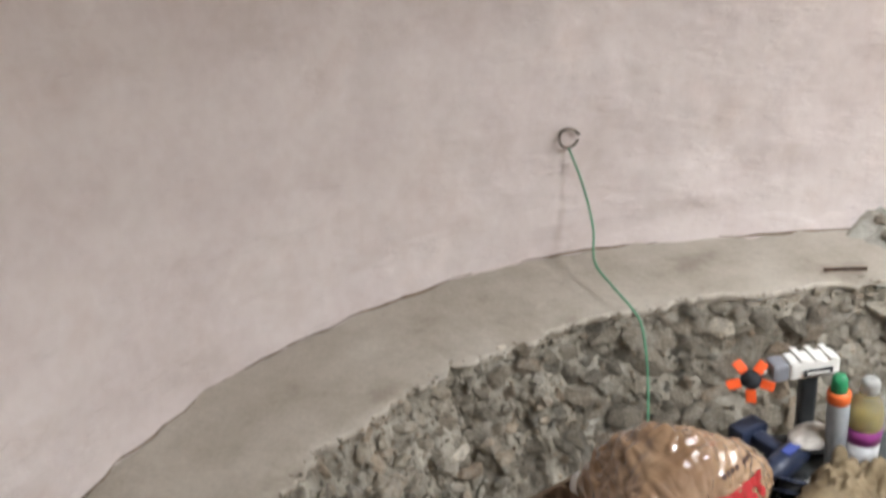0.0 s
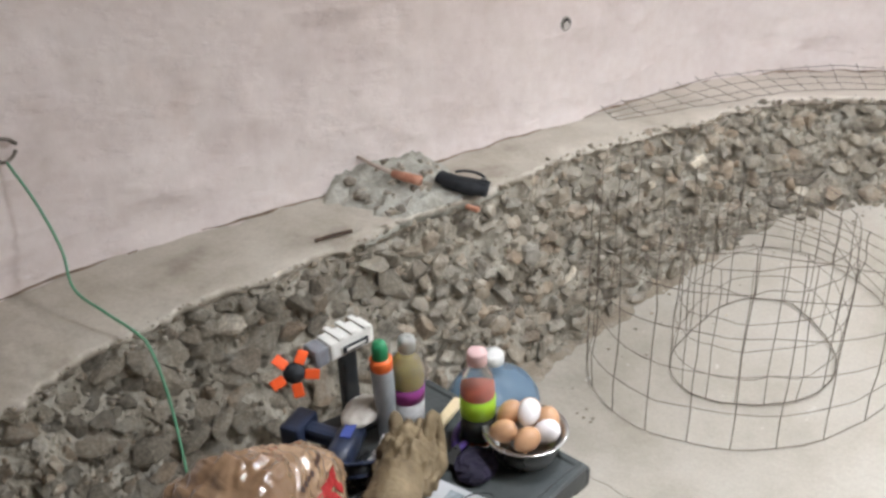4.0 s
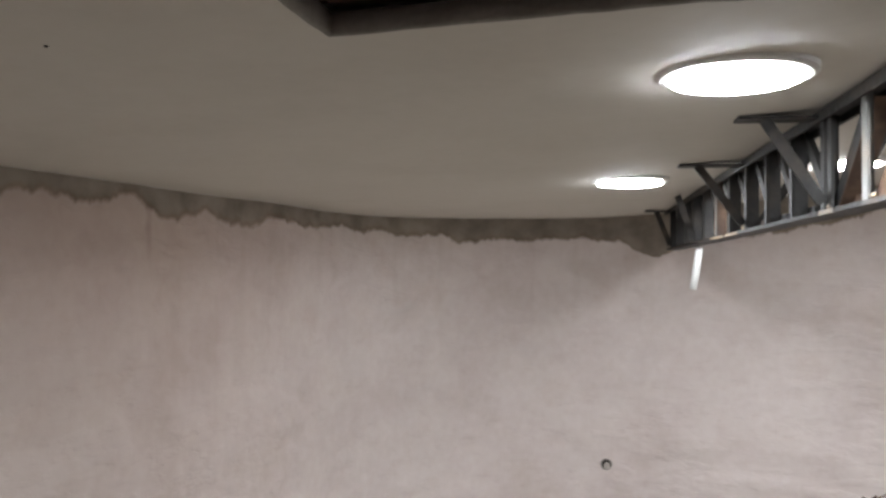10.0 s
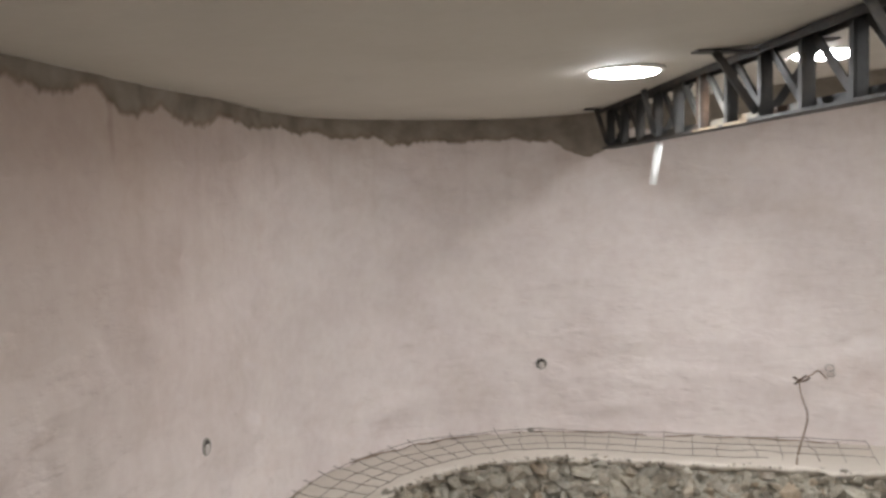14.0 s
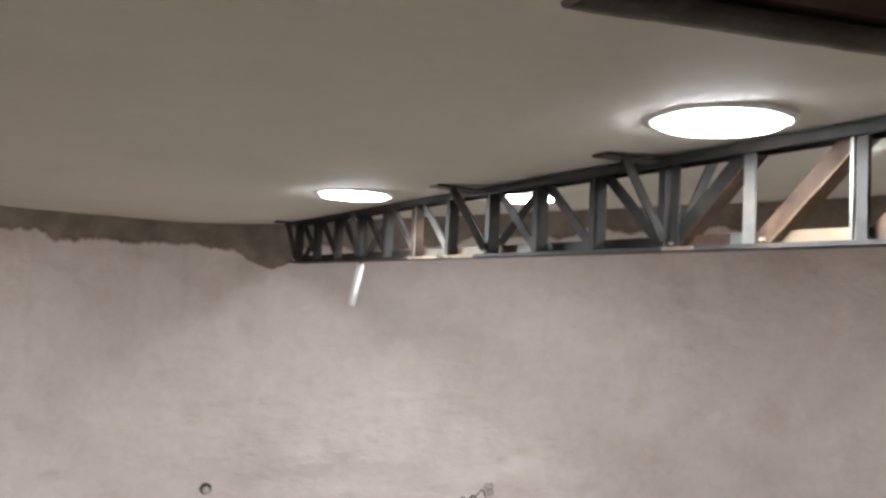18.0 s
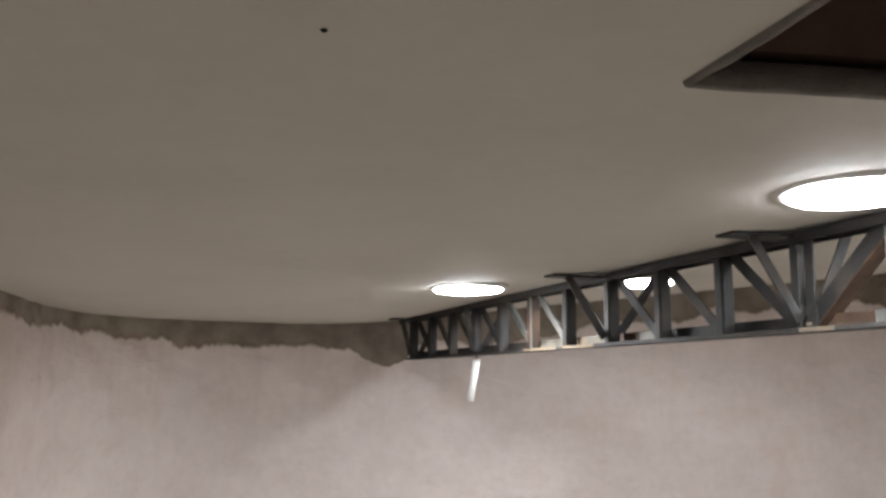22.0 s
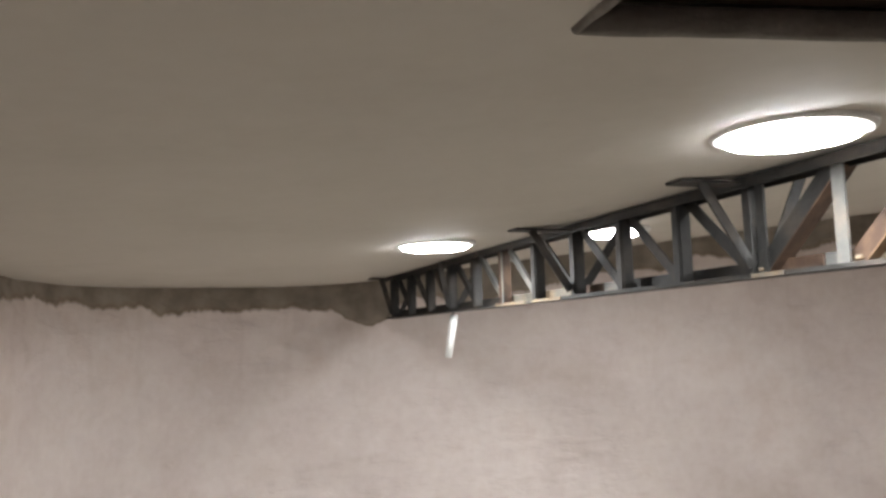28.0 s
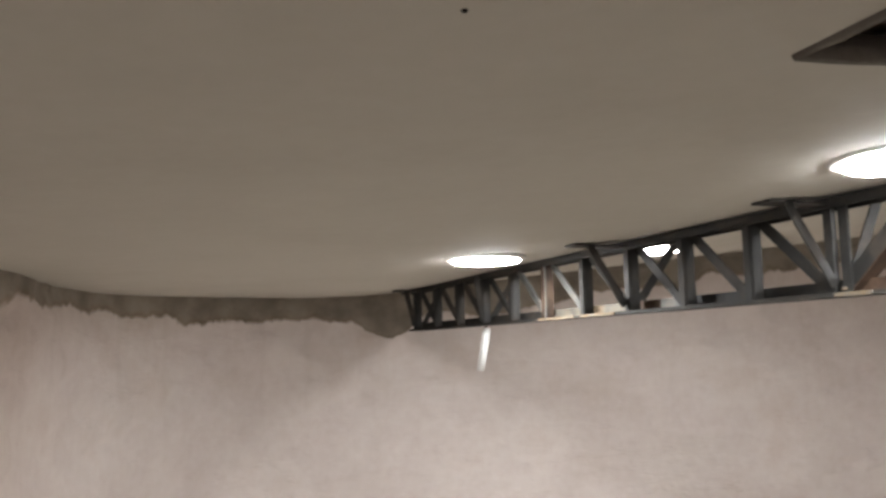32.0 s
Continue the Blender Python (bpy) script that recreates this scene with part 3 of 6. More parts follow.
def build_ceiling():
    """A skimmed ceiling with a square opening cut through it."""
    bm = bmesh.new()
    us = sorted({*(-3.0 + 0.1 * i for i in range(81)), 0.0, HATCH_W})
    vs = sorted({*(-5.0 + 0.1 * i for i in range(90)), 0.0, HATCH_D})
    pts = {}

    def vert(u, v, top):
        key = (u, v, top)
        if key not in pts:
            p = HATCH + HU * u + HV * v
            pts[key] = bm.verts.new((p.x, p.y, ceiling_z(p.x, p.y) + (0.12 if top else bumpy((p.x, p.y, 0), 0.002, 1.3))))
        return pts[key]

    for top in (0, 1):
        for u0, u1 in zip(us, us[1:]):
            for v0, v1 in zip(vs, vs[1:]):
                if -1e-6 < u0 < HATCH_W - 1e-6 and -1e-6 < v0 < HATCH_D - 1e-6:
                    continue
                q = [vert(u0, v0, top), vert(u1, v0, top), vert(u1, v1, top), vert(u0, v1, top)]
                bm.faces.new(q if top else q[::-1])
    c = part("ceiling", bm, CEILING, smooth=True)
    tagged(c, "smooth grey-beige skimmed ceiling with a hatch opening", "ceiling", kind="structure")


def on_hatch(u, v, z):
    p = HATCH + HU * u + HV * v
    return (p.x, p.y, z)


def build_hatch():
    h_thing = thing("ceiling_hatch", "dark brown boxed hatch opening in the ceiling with a grey lip", "hatch", kind="structure")
    z0 = 2.222
    w, d = HATCH_W, HATCH_D
    brown = shade("hatch_board", [(0.085, 0.052, 0.040), (0.15, 0.098, 0.078), (0.20, 0.145, 0.118)], scale=5, rough=0.6)
    lip = shade("hatch_lip", [(0.13, 0.115, 0.10), (0.24, 0.225, 0.205)], scale=14, rough=0.7, bump=0.004)
    sides = [((0, 0), (w, 0), (0, 1)), ((w, 0), (w, d), (-1, 0)), ((w, d), (0, d), (0, -1)), ((0, d), (0, 0), (1, 0))]
    for a, b, n in sides:
        run = [(a[0] + (b[0] - a[0]) * k / 24, a[1] + (b[1] - a[1]) * k / 24) for k in range(25)]
        rows = [[], [], [], [], [], []]
        for k, (u, v) in enumerate(run):
            sag = 0.004 * noise.noise(Vector((u * 5, v * 5, 2))) + 0.002 * noise.noise(Vector((u * 23, v * 23, 7)))
            for r, (off, h) in enumerate(((-0.004, 0.010), (-0.003, 0.003), (0.0, 0.000), (0.006, 0.003), (0.008, 0.026), (-0.004, 0.028))):
                rows[r].append(on_hatch(u + n[0] * off, v + n[1] * off, z0 + h + (sag if h < 0.005 else 0.0)))
        edge = grid_mesh("lip", rows + [rows[0]], lip)
        edge.parent = h_thing
        o = -0.008
        part("side_board", bar(on_hatch(a[0] + n[0] * o, a[1] + n[1] * o, z0 + 0.24), on_hatch(b[0] + n[0] * o, b[1] + n[1] * o, z0 + 0.24), 0.02, 0.40), brown, h_thing)
    part("lid", bar(on_hatch(w / 2, -0.03, z0 + 0.44), on_hatch(w / 2, d + 0.03, z0 + 0.44), w + 0.06, 0.02), brown, h_thing)


TRUSS_O, TRUSS_D, TRUSS_N = Vector((-0.255, 3.79)), Vector((0.362, -0.932)).normalized(), Vector((-0.932, -0.362)).normalized()


def on_truss(s, side, z):
    p = TRUSS_O + TRUSS_D * s + TRUSS_N * side
    return (p.x, p.y, z)


def angle_iron(a, b, across, inplane, side, flip=1, thick=0.005):
    """A rolled angle from a to b in the truss's plane: one leg lies in the plane, the other stands across it."""
    bm = bar(a, b, inplane, thick, up=(TRUSS_N.x, TRUSS_N.y, 0))
    d = (Vector(b) - Vector(a)).normalized()
    n3 = Vector((TRUSS_N.x, TRUSS_N.y, 0))
    q = d.cross(n3).normalized() * (inplane / 2 - thick / 2) * flip + n3 * (across / 2 + thick / 2 - 0.0005) * side
    return bar(Vector(a) + q, Vector(b) + q, thick, across, bm=bm, up=(TRUSS_N.x, TRUSS_N.y, 0))


def build_truss():
    t = thing("roof_truss", "welded steel roof truss of channels and angles, dark primer with rust", "roof truss")
    end = 4.45

    def top(s):
        return 2.256 - 0.003 * s

    def low(s):
        return 2.079 - 0.007 * s

    bm = bar(on_truss(-0.1, 0, top(0)), on_truss(end, 0, top(end)), 0.050, 0.007, bevel=0.001)
    for side in (-1, 1):
        bar(on_truss(-0.1, side * 0.023, top(0) - 0.009), on_truss(end, side * 0.023, top(end) - 0.009), 0.005, 0.018, bm=bm)
    part("top_chord", bm, STEEL, t)
    part("bottom_chord", bar(on_truss(0, 0, low(0)), on_truss(end, 0, low(end)), 0.052, 0.006, bevel=0.001), STEEL, t)
    # zinc and rust by lengths; the pale lengths also paint lamplight on the flange
    for s0, s1, mat in ((0.0, 1.13, STEEL), (1.135, 1.60, GALV), (1.605, 1.70, RUST), (1.705, 1.80, ZINC), (1.805, 2.30, STEEL), (2.305, 2.44, RUST), (2.445, 2.53, ZINC), (2.535, 2.83, GALV), (2.835, end, RUST)):
        part("chord_flange", bar(on_truss(s0, -0.026, low(s0) + 0.016), on_truss(s1, -0.026, low(s1) + 0.016), 0.004, 0.030), mat, t)
    for s0, s1, mat in ((0.0, 1.145, STEEL), (1.15, 1.36, GALV), (1.40, 1.57, GALV), (1.575, 2.31, STEEL), (2.315, 2.40, GALV), (2.405, end, STEEL)):
        part("chord_edge", bar(on_truss(s0, 0.027, low(s0) + 0.001), on_truss(s1, 0.027, low(s1) + 0.001), 0.004, 0.008), mat, t)

    def bay(k):
        return 0.030 + 0.2268 * k

    for k in range(20):
        s = bay(k)
        mat = {5: RUST, 6: STEEL, 11: ZINC, 12: STEEL}.get(k, STEEL if k < 14 else RUST)
        a, b = low(s) + 0.002, top(s) - 0.003
        wide, deep = (0.026, 0.012) if k == 11 else (0.020, 0.027)
        bm = bar(on_truss(s, 0.014, a), on_truss(s, 0.014, b), 0.005, wide, up=(TRUSS_D.x, TRUSS_D.y, 0))
        bar(on_truss(s + (0.010 if k < 10 else -0.010), 0.0115 - deep / 2, a), on_truss(s + (0.010 if k < 10 else -0.010), 0.0115 - deep / 2, b), deep, 0.005, bm=bm, up=(TRUSS_D.x, TRUSS_D.y, 0))
        if k == 10:
            bar(on_truss(s + 0.036, 0.012, a), on_truss(s + 0.036, 0.012, b), 0.005, 0.022, bm=bm, up=(TRUSS_D.x, TRUSS_D.y, 0))
        post = part("post", bm, mat, t)
        if k in (5, 12):
            f = s + (0.016 if k == 5 else -0.017)
            part("zinc_edge", bar(on_truss(f, 0.016, a), on_truss(f, 0.016, b), 0.005, 0.006, up=(TRUSS_D.x, TRUSS_D.y, 0)), ZINC, post, "bare galvanised edge strip")
    for k in range(19):
        s, e = bay(k) + 0.022, bay(k + 1) - 0.018
        if k < 10:
            mat = ZINC if k in (4, 5) else STEEL
            bm = angle_iron(on_truss(s, -0.008, top(s) - 0.012), on_truss(e, -0.008, low(e) + 0.008), 0.018, 0.020 if k in (3, 4, 5) else 0.024, -1)
            part("diagonal", bm, mat, t)
        else:
            s, e = bay(k) + 0.005, bay(k + 1) - 0.030
            d = part("diagonal", bar(on_truss(s, -0.004, low(s) + 0.008), on_truss(e, -0.004, top(e) - 0.012), 0.030, 0.005, up=(TRUSS_N.x, TRUSS_N.y, 0)), STEEL if k == 10 else RUST, t)
            off = 0.021
            # rusty leg in a paler tan than its mate, the light painted in
            part("lower_leg", bar(on_truss(s + off, -0.020, low(s) + 0.006), on_truss(e + off, -0.020, top(e) - 0.014), 0.005, 0.036, up=(TRUSS_N.x, TRUSS_N.y, 0)), RUST if k == 10 else STREAKED, d, "rust-streaked lower leg, paler for the light on it")
    for s, foot, reach, plated in ((0.12, 0.035, 0.13, True), (0.82, 0.715, 0.13, False), (1.64, 1.60, 0.185, True), (2.305, 2.30, 0.165, True), (3.05, 2.99, 0.165, True), (3.75, 3.67, 0.165, True)):
        for side in (1, -1):
            z = ceiling_z(*on_truss(s, side * 0.14, 0)[:2]) - 0.005
            if plated:
                part("ceiling_plate", bar(on_truss(s - 0.02, side * 0.02, z), on_truss(s - 0.02, side * reach, z), 0.05, 0.005), STEEL, t)
            f = foot + 0.01
            bm = bar(on_truss(s, side * (reach - 0.045), z - 0.002), on_truss(f, side * 0.02, low(f) + 0.02), 0.022, 0.004, up=(TRUSS_D.x, TRUSS_D.y, 0.2))
            part("brace", bm, STEEL, t)
    for k in (10, 11, 13):
        s = bay(k)
        for o in (0.025, 0.032):
            part("weld_bead", lathe([(0.0005, -0.004), (0.004, -0.003), (0.005, 0.0), (0.003, 0.004), (0.0005, 0.005)], 8), GALV, t, smooth=True, m=Matrix.Translation(on_truss(s + o, 0.012, low(s) + 0.012)))
    return t


# the last lamp is added out of view to brighten the right side
LAMPS = [(-0.041, 2.447), (0.489, 1.214), (0.52, 2.76), (1.16, 1.62), (1.75, 2.20)]


def build_lamps():
    first = None
    for x, y in LAMPS:
        z = ceiling_z(x, y)
        if first is None:
            first = thing("ceiling_lamp", "round flat white panel lamp, lit, set on the ceiling", "ceiling lamp", pose(x, y, z), group="ceiling lamps")
            part("rim", lathe([(0.0950, -0.007), (0.098, -0.008), (0.107, -0.0075), (0.114, -0.003), (0.114, 0.006), (0.0950, 0.006)], 72), WHITEPVC, first, smooth=False)
            part("diffuser", lathe([(0.0005, -0.0140), (0.084, -0.0137), (0.091, -0.0125), (0.0945, -0.009), (0.0945, 0.004), (0.0005, 0.004)], 72), GLOW, first, "glowing white diffuser")
        else:
            copy_thing(first, pose(x, y, z))


build_wall()
build_ledge()
BANK = build_bank()
build_floor()
build_dirt()
build_joint()
build_ceiling()
build_hatch()
build_truss()
build_lamps()


# ---- fittings on the walls, the ledge and the floor ----
def wall_frame(x, y, z):
    """A pose on the wall's face nearest to a place: its local z looks into the room, its y up."""
    p, nrm, s = min(PLAN, key=lambda r: (r[0].x - x) ** 2 + (r[0].y - y) ** 2)
    k = Vector((nrm.x, nrm.y, 0))
    u = Vector((0, 0, 1))
    q = Vector((p.x, p.y, z))
    d = wall_relief(q)
    m = Matrix((u.cross(k), u, k)).transposed().to_4x4()
    m.translation = q + k * d
    return m


HOLE = plain("hole_inside", (0.022, 0.018, 0.016), rough=0.9)
CEMENT = shade("raw_cement", [(0.23, 0.21, 0.185), (0.34, 0.315, 0.285)], scale=20, rough=0.9, bump=0.004)
LITBORE = shade("lit_bore_cement", [(0.42, 0.375, 0.335), (0.56, 0.51, 0.465)], scale=20, rough=0.9, bump=0.003)
for hx, hy, hz_ in ((-1.29, 2.115, 1.15), (-0.566, 3.79, 1.088)):
    hole = thing("pipe_hole", "small round pipe sleeve with a dark mouth, the bore's shade put into its colour in the plaster wall", "wall hole", wall_frame(hx, hy, hz_) @ Matrix.Diagonal((0.8, 0.8, 0.8, 1)), group="pipe holes")
    part("sleeve", lathe([(0.026, -0.03), (0.034, -0.03), (0.034, 0.003), (0.031, 0.006), (0.028, 0.006), (0.026, 0.002)], 24), CEMENT, hole, smooth=True)
    # flat discs paint the bore: dark for its shade, pale for its lit lining
    part("mouth", lathe([(0.0005, -0.022), (0.0275, -0.022), (0.0275, 0.002), (0.0005, 0.003)], 24), HOLE, hole, "dark mouth, the bore's shade put into its colour")
    part("end_piece", lathe([(0.0005, -0.02), (0.018, -0.02), (0.019, 0.004), (0.015, 0.0065), (0.0005, 0.007)], 20), LITBORE, hole, "pale cement disc standing in for the bore's lit lower lining", smooth=True, m=Matrix.Translation((0.003, -0.0075, 0)))
for sx, sy, sz in ((-0.605, 3.75, 0.775),):
    nub = lathe([(0.002, -0.01), (0.012, -0.01), (0.014, 0.008), (0.008, 0.014), (0.0005, 0.015)], 12)
    tagged(part("rusty_stub", nub, CEMENT, None, smooth=True, m=wall_frame(sx, sy, sz)), "small cement-covered stub sticking out of the wall", "stub")

# ring bolt with the green cable hung from it
RINGIRON = shade("weathered_iron", [(0.10, 0.085, 0.07), (0.20, 0.175, 0.15), (0.30, 0.27, 0.235)], scale=30, rough=0.75, metal=0.1, bump=0.002)
ring = thing("ring_bolt", "dark bent iron ring fixed in the plaster wall", "ring", wall_frame(-0.985, 0.134, 1.165) @ Matrix.Diagonal((0.8, 0.8, 1, 1)))
part("ring", tube([(0.038 * math.cos(a), 0.038 * math.sin(a), 0.022 + 0.006 * math.sin(2 * a)) for a in (0.4 + 5.6 * i / 26 for i in range(27))], 0.0060, 8), RINGIRON, ring, smooth=True)
part("shank", tube([(0.034, 0.018, -0.02), (0.036, 0.016, 0.03)], 0.007, 8), RINGIRON, ring, smooth=True)
GREEN = plain("green_cable", (0.13, 0.33, 0.20), rough=0.4)
cable = curve_points([(-0.955, 0.145, 1.135), (-0.90, 0.185, 1.03), (-0.807, 0.211, 0.93), (-0.725, 0.212, 0.855), (-0.632, 0.261, 0.82), (-0.543, 0.313, 0.79), (-0.49, 0.335, 0.755), (-0.43, 0.345, 0.62), (-0.33, 0.335, 0.42), (-0.2, 0.32, 0.20), (-0.1, 0.30, 0.03), (0.1, 0.33, 0.012)], 10)
tagged(part("green_cable", tube(cable, 0.0038, 8), GREEN, None, smooth=True), "thin green cable hanging from the iron ring over the ledge", "cable")


# rod, mound, tool and pouch on the ledge
tagged(part("steel_rod", tube(curve_points([(-0.80, 0.885, 0.772), (-0.805, 0.94, 0.772), (-0.802, 1.005, 0.772)], 5), 0.0055, 8), RUST, None, smooth=True), "short dark steel rod lying on the concrete ledge", "rod")


def mound_height(y, f, w):
    """The mound over the ledge: f is the share of the ledge's width w, from the wall; steep towards the near end, falling away past the pouch."""
    wob = 0.035 * noise.noise(Vector((y * 3, f * 4, 6))) + 0.02 * noise.noise(Vector((y * 9, f * 9, 2)))
    a, b = (y - (1.00 + 0.11 * f) + wob) / 0.17, ((1.52 - 0.10 * f) - y + wob) / 0.20
    k = max(0.0, min(1.0, a)) * max(0.0, min(1.0, b))
    return (0.078 - 0.042 * f) * math.sin(k * math.pi / 2) ** 0.9


def build_mound():
    """A low heap of stones set in mortar that blocks the ledge."""
    line = [r for r in PLAN if r[0].x < -0.5 and 0.96 < r[0].y < 1.58]
    n = 44
    rows = []
    for p, nrm, s in line:
        w = ledge_width(p, s)
        row = []
        for i in range(n + 1):
            f = -0.02 + 1.02 * i / n
            q = p + nrm * (w * f)
            h = mound_height(p.y, f, w)
            z = LEDGE_Z - 0.014 + h * 1.12 + min(1.0, h / 0.03) * (0.026 * noise.fractal(Vector((q.x, q.y, 0)) * 17, 1.0, 2.0, 4) + 0.008 * noise.noise(Vector((q.x, q.y, 3)) * 60))
            row.append((q.x, q.y, z))
        q = p + nrm * (w * 1.0 - 0.004)
        row.append((q.x, q.y, LEDGE_Z - 0.04))
        row.append((p.x, p.y, LEDGE_Z - 0.04))
        rows.append(row + [row[0]])
    mound = grid_mesh("stone_mound", rows, shade("mound_mortar", [(0.27, 0.26, 0.22), (0.38, 0.37, 0.32), (0.46, 0.45, 0.40)], scale=10, rough=0.9, bump=0.01, bump_scale=40, fine=0.25))
    return tagged(mound, "low grey mound of stones in mortar on the ledge", "stone mound")


MOUND = build_mound()
COPPER = shade("red_clay_pipe", [(0.33, 0.13, 0.08), (0.48, 0.23, 0.15), (0.55, 0.32, 0.24)], scale=18, rough=0.6)
tool = thing("hammer", "small hammer with a thin shaft and orange-red handle on the mound", "hammer")
part("handle", tube([(-0.985, 1.238, 0.840), (-0.94, 1.262, 0.838), (-0.892, 1.288, 0.836)], [0.013, 0.016, 0.0165], 12), COPPER, tool, "orange-red round handle", smooth=True)
part("shaft", tube([(-1.15, 1.180, 0.862), (-1.06, 1.205, 0.852), (-0.985, 1.238, 0.842)], [0.006, 0.007, 0.009], 8), shade("pale_shaft", [(0.34, 0.27, 0.22), (0.48, 0.40, 0.34)], scale=18, rough=0.7), tool, "thin pale wooden shaft", smooth=True)
BLACK = shade("black_fabric", [(0.008, 0.010, 0.012), (0.02, 0.022, 0.026)], scale=30, rough=0.7, bump=0.002)


def build_pouch():
    p = thing("black_pouch", "small black folded tool pouch with a strap on the mound", "pouch", pose(-0.862, 1.43, 0.782, 4, 6, 38))
    bm = tube(curve_points([(-0.085, 0.0, 0.028), (-0.04, -0.012, 0.026), (0.02, -0.016, 0.024), (0.085, -0.008, 0.022)], 6), [0.026] * 4 + [0.030] * 11 + [0.026] * 4, 14)
    for v in bm.verts:
        v.co.z = 0.022 + (v.co.z - 0.022) * 0.85
    part("roll", bm, BLACK, p, smooth=True)
    part("flap", box(0.11, 0.05, 0.016, 0.02, 0.028, 0.006, 0.006, 6), BLACK, p)
    strap = part("strap", tube(curve_points([(-0.04, 0.02, 0.046), (0.0, 0.032, 0.053), (0.05, 0.03, 0.050), (0.08, 0.01, 0.03)], 8), 0.0045, 6), BLACK, p, smooth=True)
    part("buckle", box(0.016, 0.012, 0.006, 0.062, 0.012, 0.046, 0.002), ZINC, strap, "grey buckle")


build_pouch()
tagged(part("red_clip", box(0.05, 0.016, 0.014, -0.765, 1.405, 0.752, 0.004, 20), COPPER, None), "small red plastic clip beside the black pouch", "clip")

# bent wire with a knot standing on the far ledge, and its eye in the wall
antenna = thing("bent_wire", "thin rusty wire bent upright on the ledge and knotted", "wire")
part("wire", tube(curve_points([(0.505, 3.63, 0.70), (0.512, 3.66, 0.80), (0.55, 3.69, 0.945), (0.53, 3.69, 1.03), (0.521, 3.69, 1.10), (0.565, 3.72, 1.12), (0.60, 3.79, 1.125), (0.65, 3.98, 1.055)], 8), 0.0034, 8), STREAKED, antenna, smooth=True)
part("knot", tube(curve_points([(0.495, 3.69, 1.115), (0.53, 3.685, 1.10), (0.56, 3.69, 1.115)], 4), 0.005, 6), RUST, antenna, smooth=True)
part("knot", tube([(0.50, 3.69, 1.085), (0.545, 3.69, 1.125)], 0.0045, 6), RUST, antenna, smooth=True)
eye = thing("wall_eye", "small wire eye fixed in the plaster wall", "wall eye", wall_frame(0.665, 3.98, 1.085) @ Matrix.Diagonal((0.62, 0.62, 0.8, 1)))
part("loop", tube([(0.03 * math.cos(a), 0.024 * math.sin(a) + 0.03, 0.022) for a in (2 * math.pi * i / 18 for i in range(18))], 0.0030, 6, closed=True), CEMENT, eye, smooth=True)
part("loop", tube([(0.022 * math.cos(a) + 0.01, 0.018 * math.sin(a) - 0.015, 0.022) for a in (2 * math.pi * i / 18 for i in range(18))], 0.0030, 6, closed=True), CEMENT, eye, smooth=True)

# white pipe hung from the truss
pipe = thing("white_pipe", "short white plastic pipe hanging below the truss", "pipe")
part("tube", tube([(0.006, 3.132, 2.062), (-0.006, 3.14, 1.99), (-0.02, 3.146, 1.912)], 0.0135, 16), WHITEPVC, pipe, smooth=True)
part("tie", tube([(0.006, 3.132, 2.055), (0.002, 3.128, 2.072)], 0.003, 6), WIRE, pipe)


# ---- welded fence wire ----
def build_strip():
    """A flat length of fence wire lying along the far ledge, its upper edge leaning on the wall."""
    t = thing("wire_strip", "strip of rusty fence wire mesh lying along the ledge", "wire mesh")
    start = min(range(len(PLAN)), key=lambda i: (PLAN[i][0].x + 1.36) ** 2 + (PLAN[i][0].y - 2.25) ** 2)
    line = PLAN[start:start + 175]

    def at(k, f):
        p, nrm, s = line[k]
        off = 0.070 + f * (0.24 + 0.03 * noise.noise(Vector((s * 1.7, 0, 0)))) * min(1, 0.35 + k / 40)
        wave = 0.03 + 0.025 * noise.noise(Vector((s * 2.1, f * 2, 1)))
        z = LEDGE_Z + 0.010 + wave * (1 - f) ** 1.5 * 0.8 + 0.012 * abs(noise.noise(Vector((s * 5, f * 3, 4))))
        return (p.x + nrm.x * off, p.y + nrm.y * off, z)

    for f in (0.0, 0.35, 0.68, 1.0):
        last = len(line) if f < 0.9 else len(line) - 20
        part("long_wire", tube([at(k, f) for k in range(0, last, 3)], 0.0015, 5), WIRE, t, smooth=True)
    for k in range(0, len(line), 6):
        lean = round(2.2 * noise.noise(Vector((k * 0.31, 8, 0))))
        fs = [-0.12 + 0.16 * i for i in range(8)]
        part("cross_wire", tube([at(min(len(line) - 1, max(0, k + round(lean * f))), f) for f in fs], 0.0015, 5), WIRE, t, smooth=True)


build_strip()


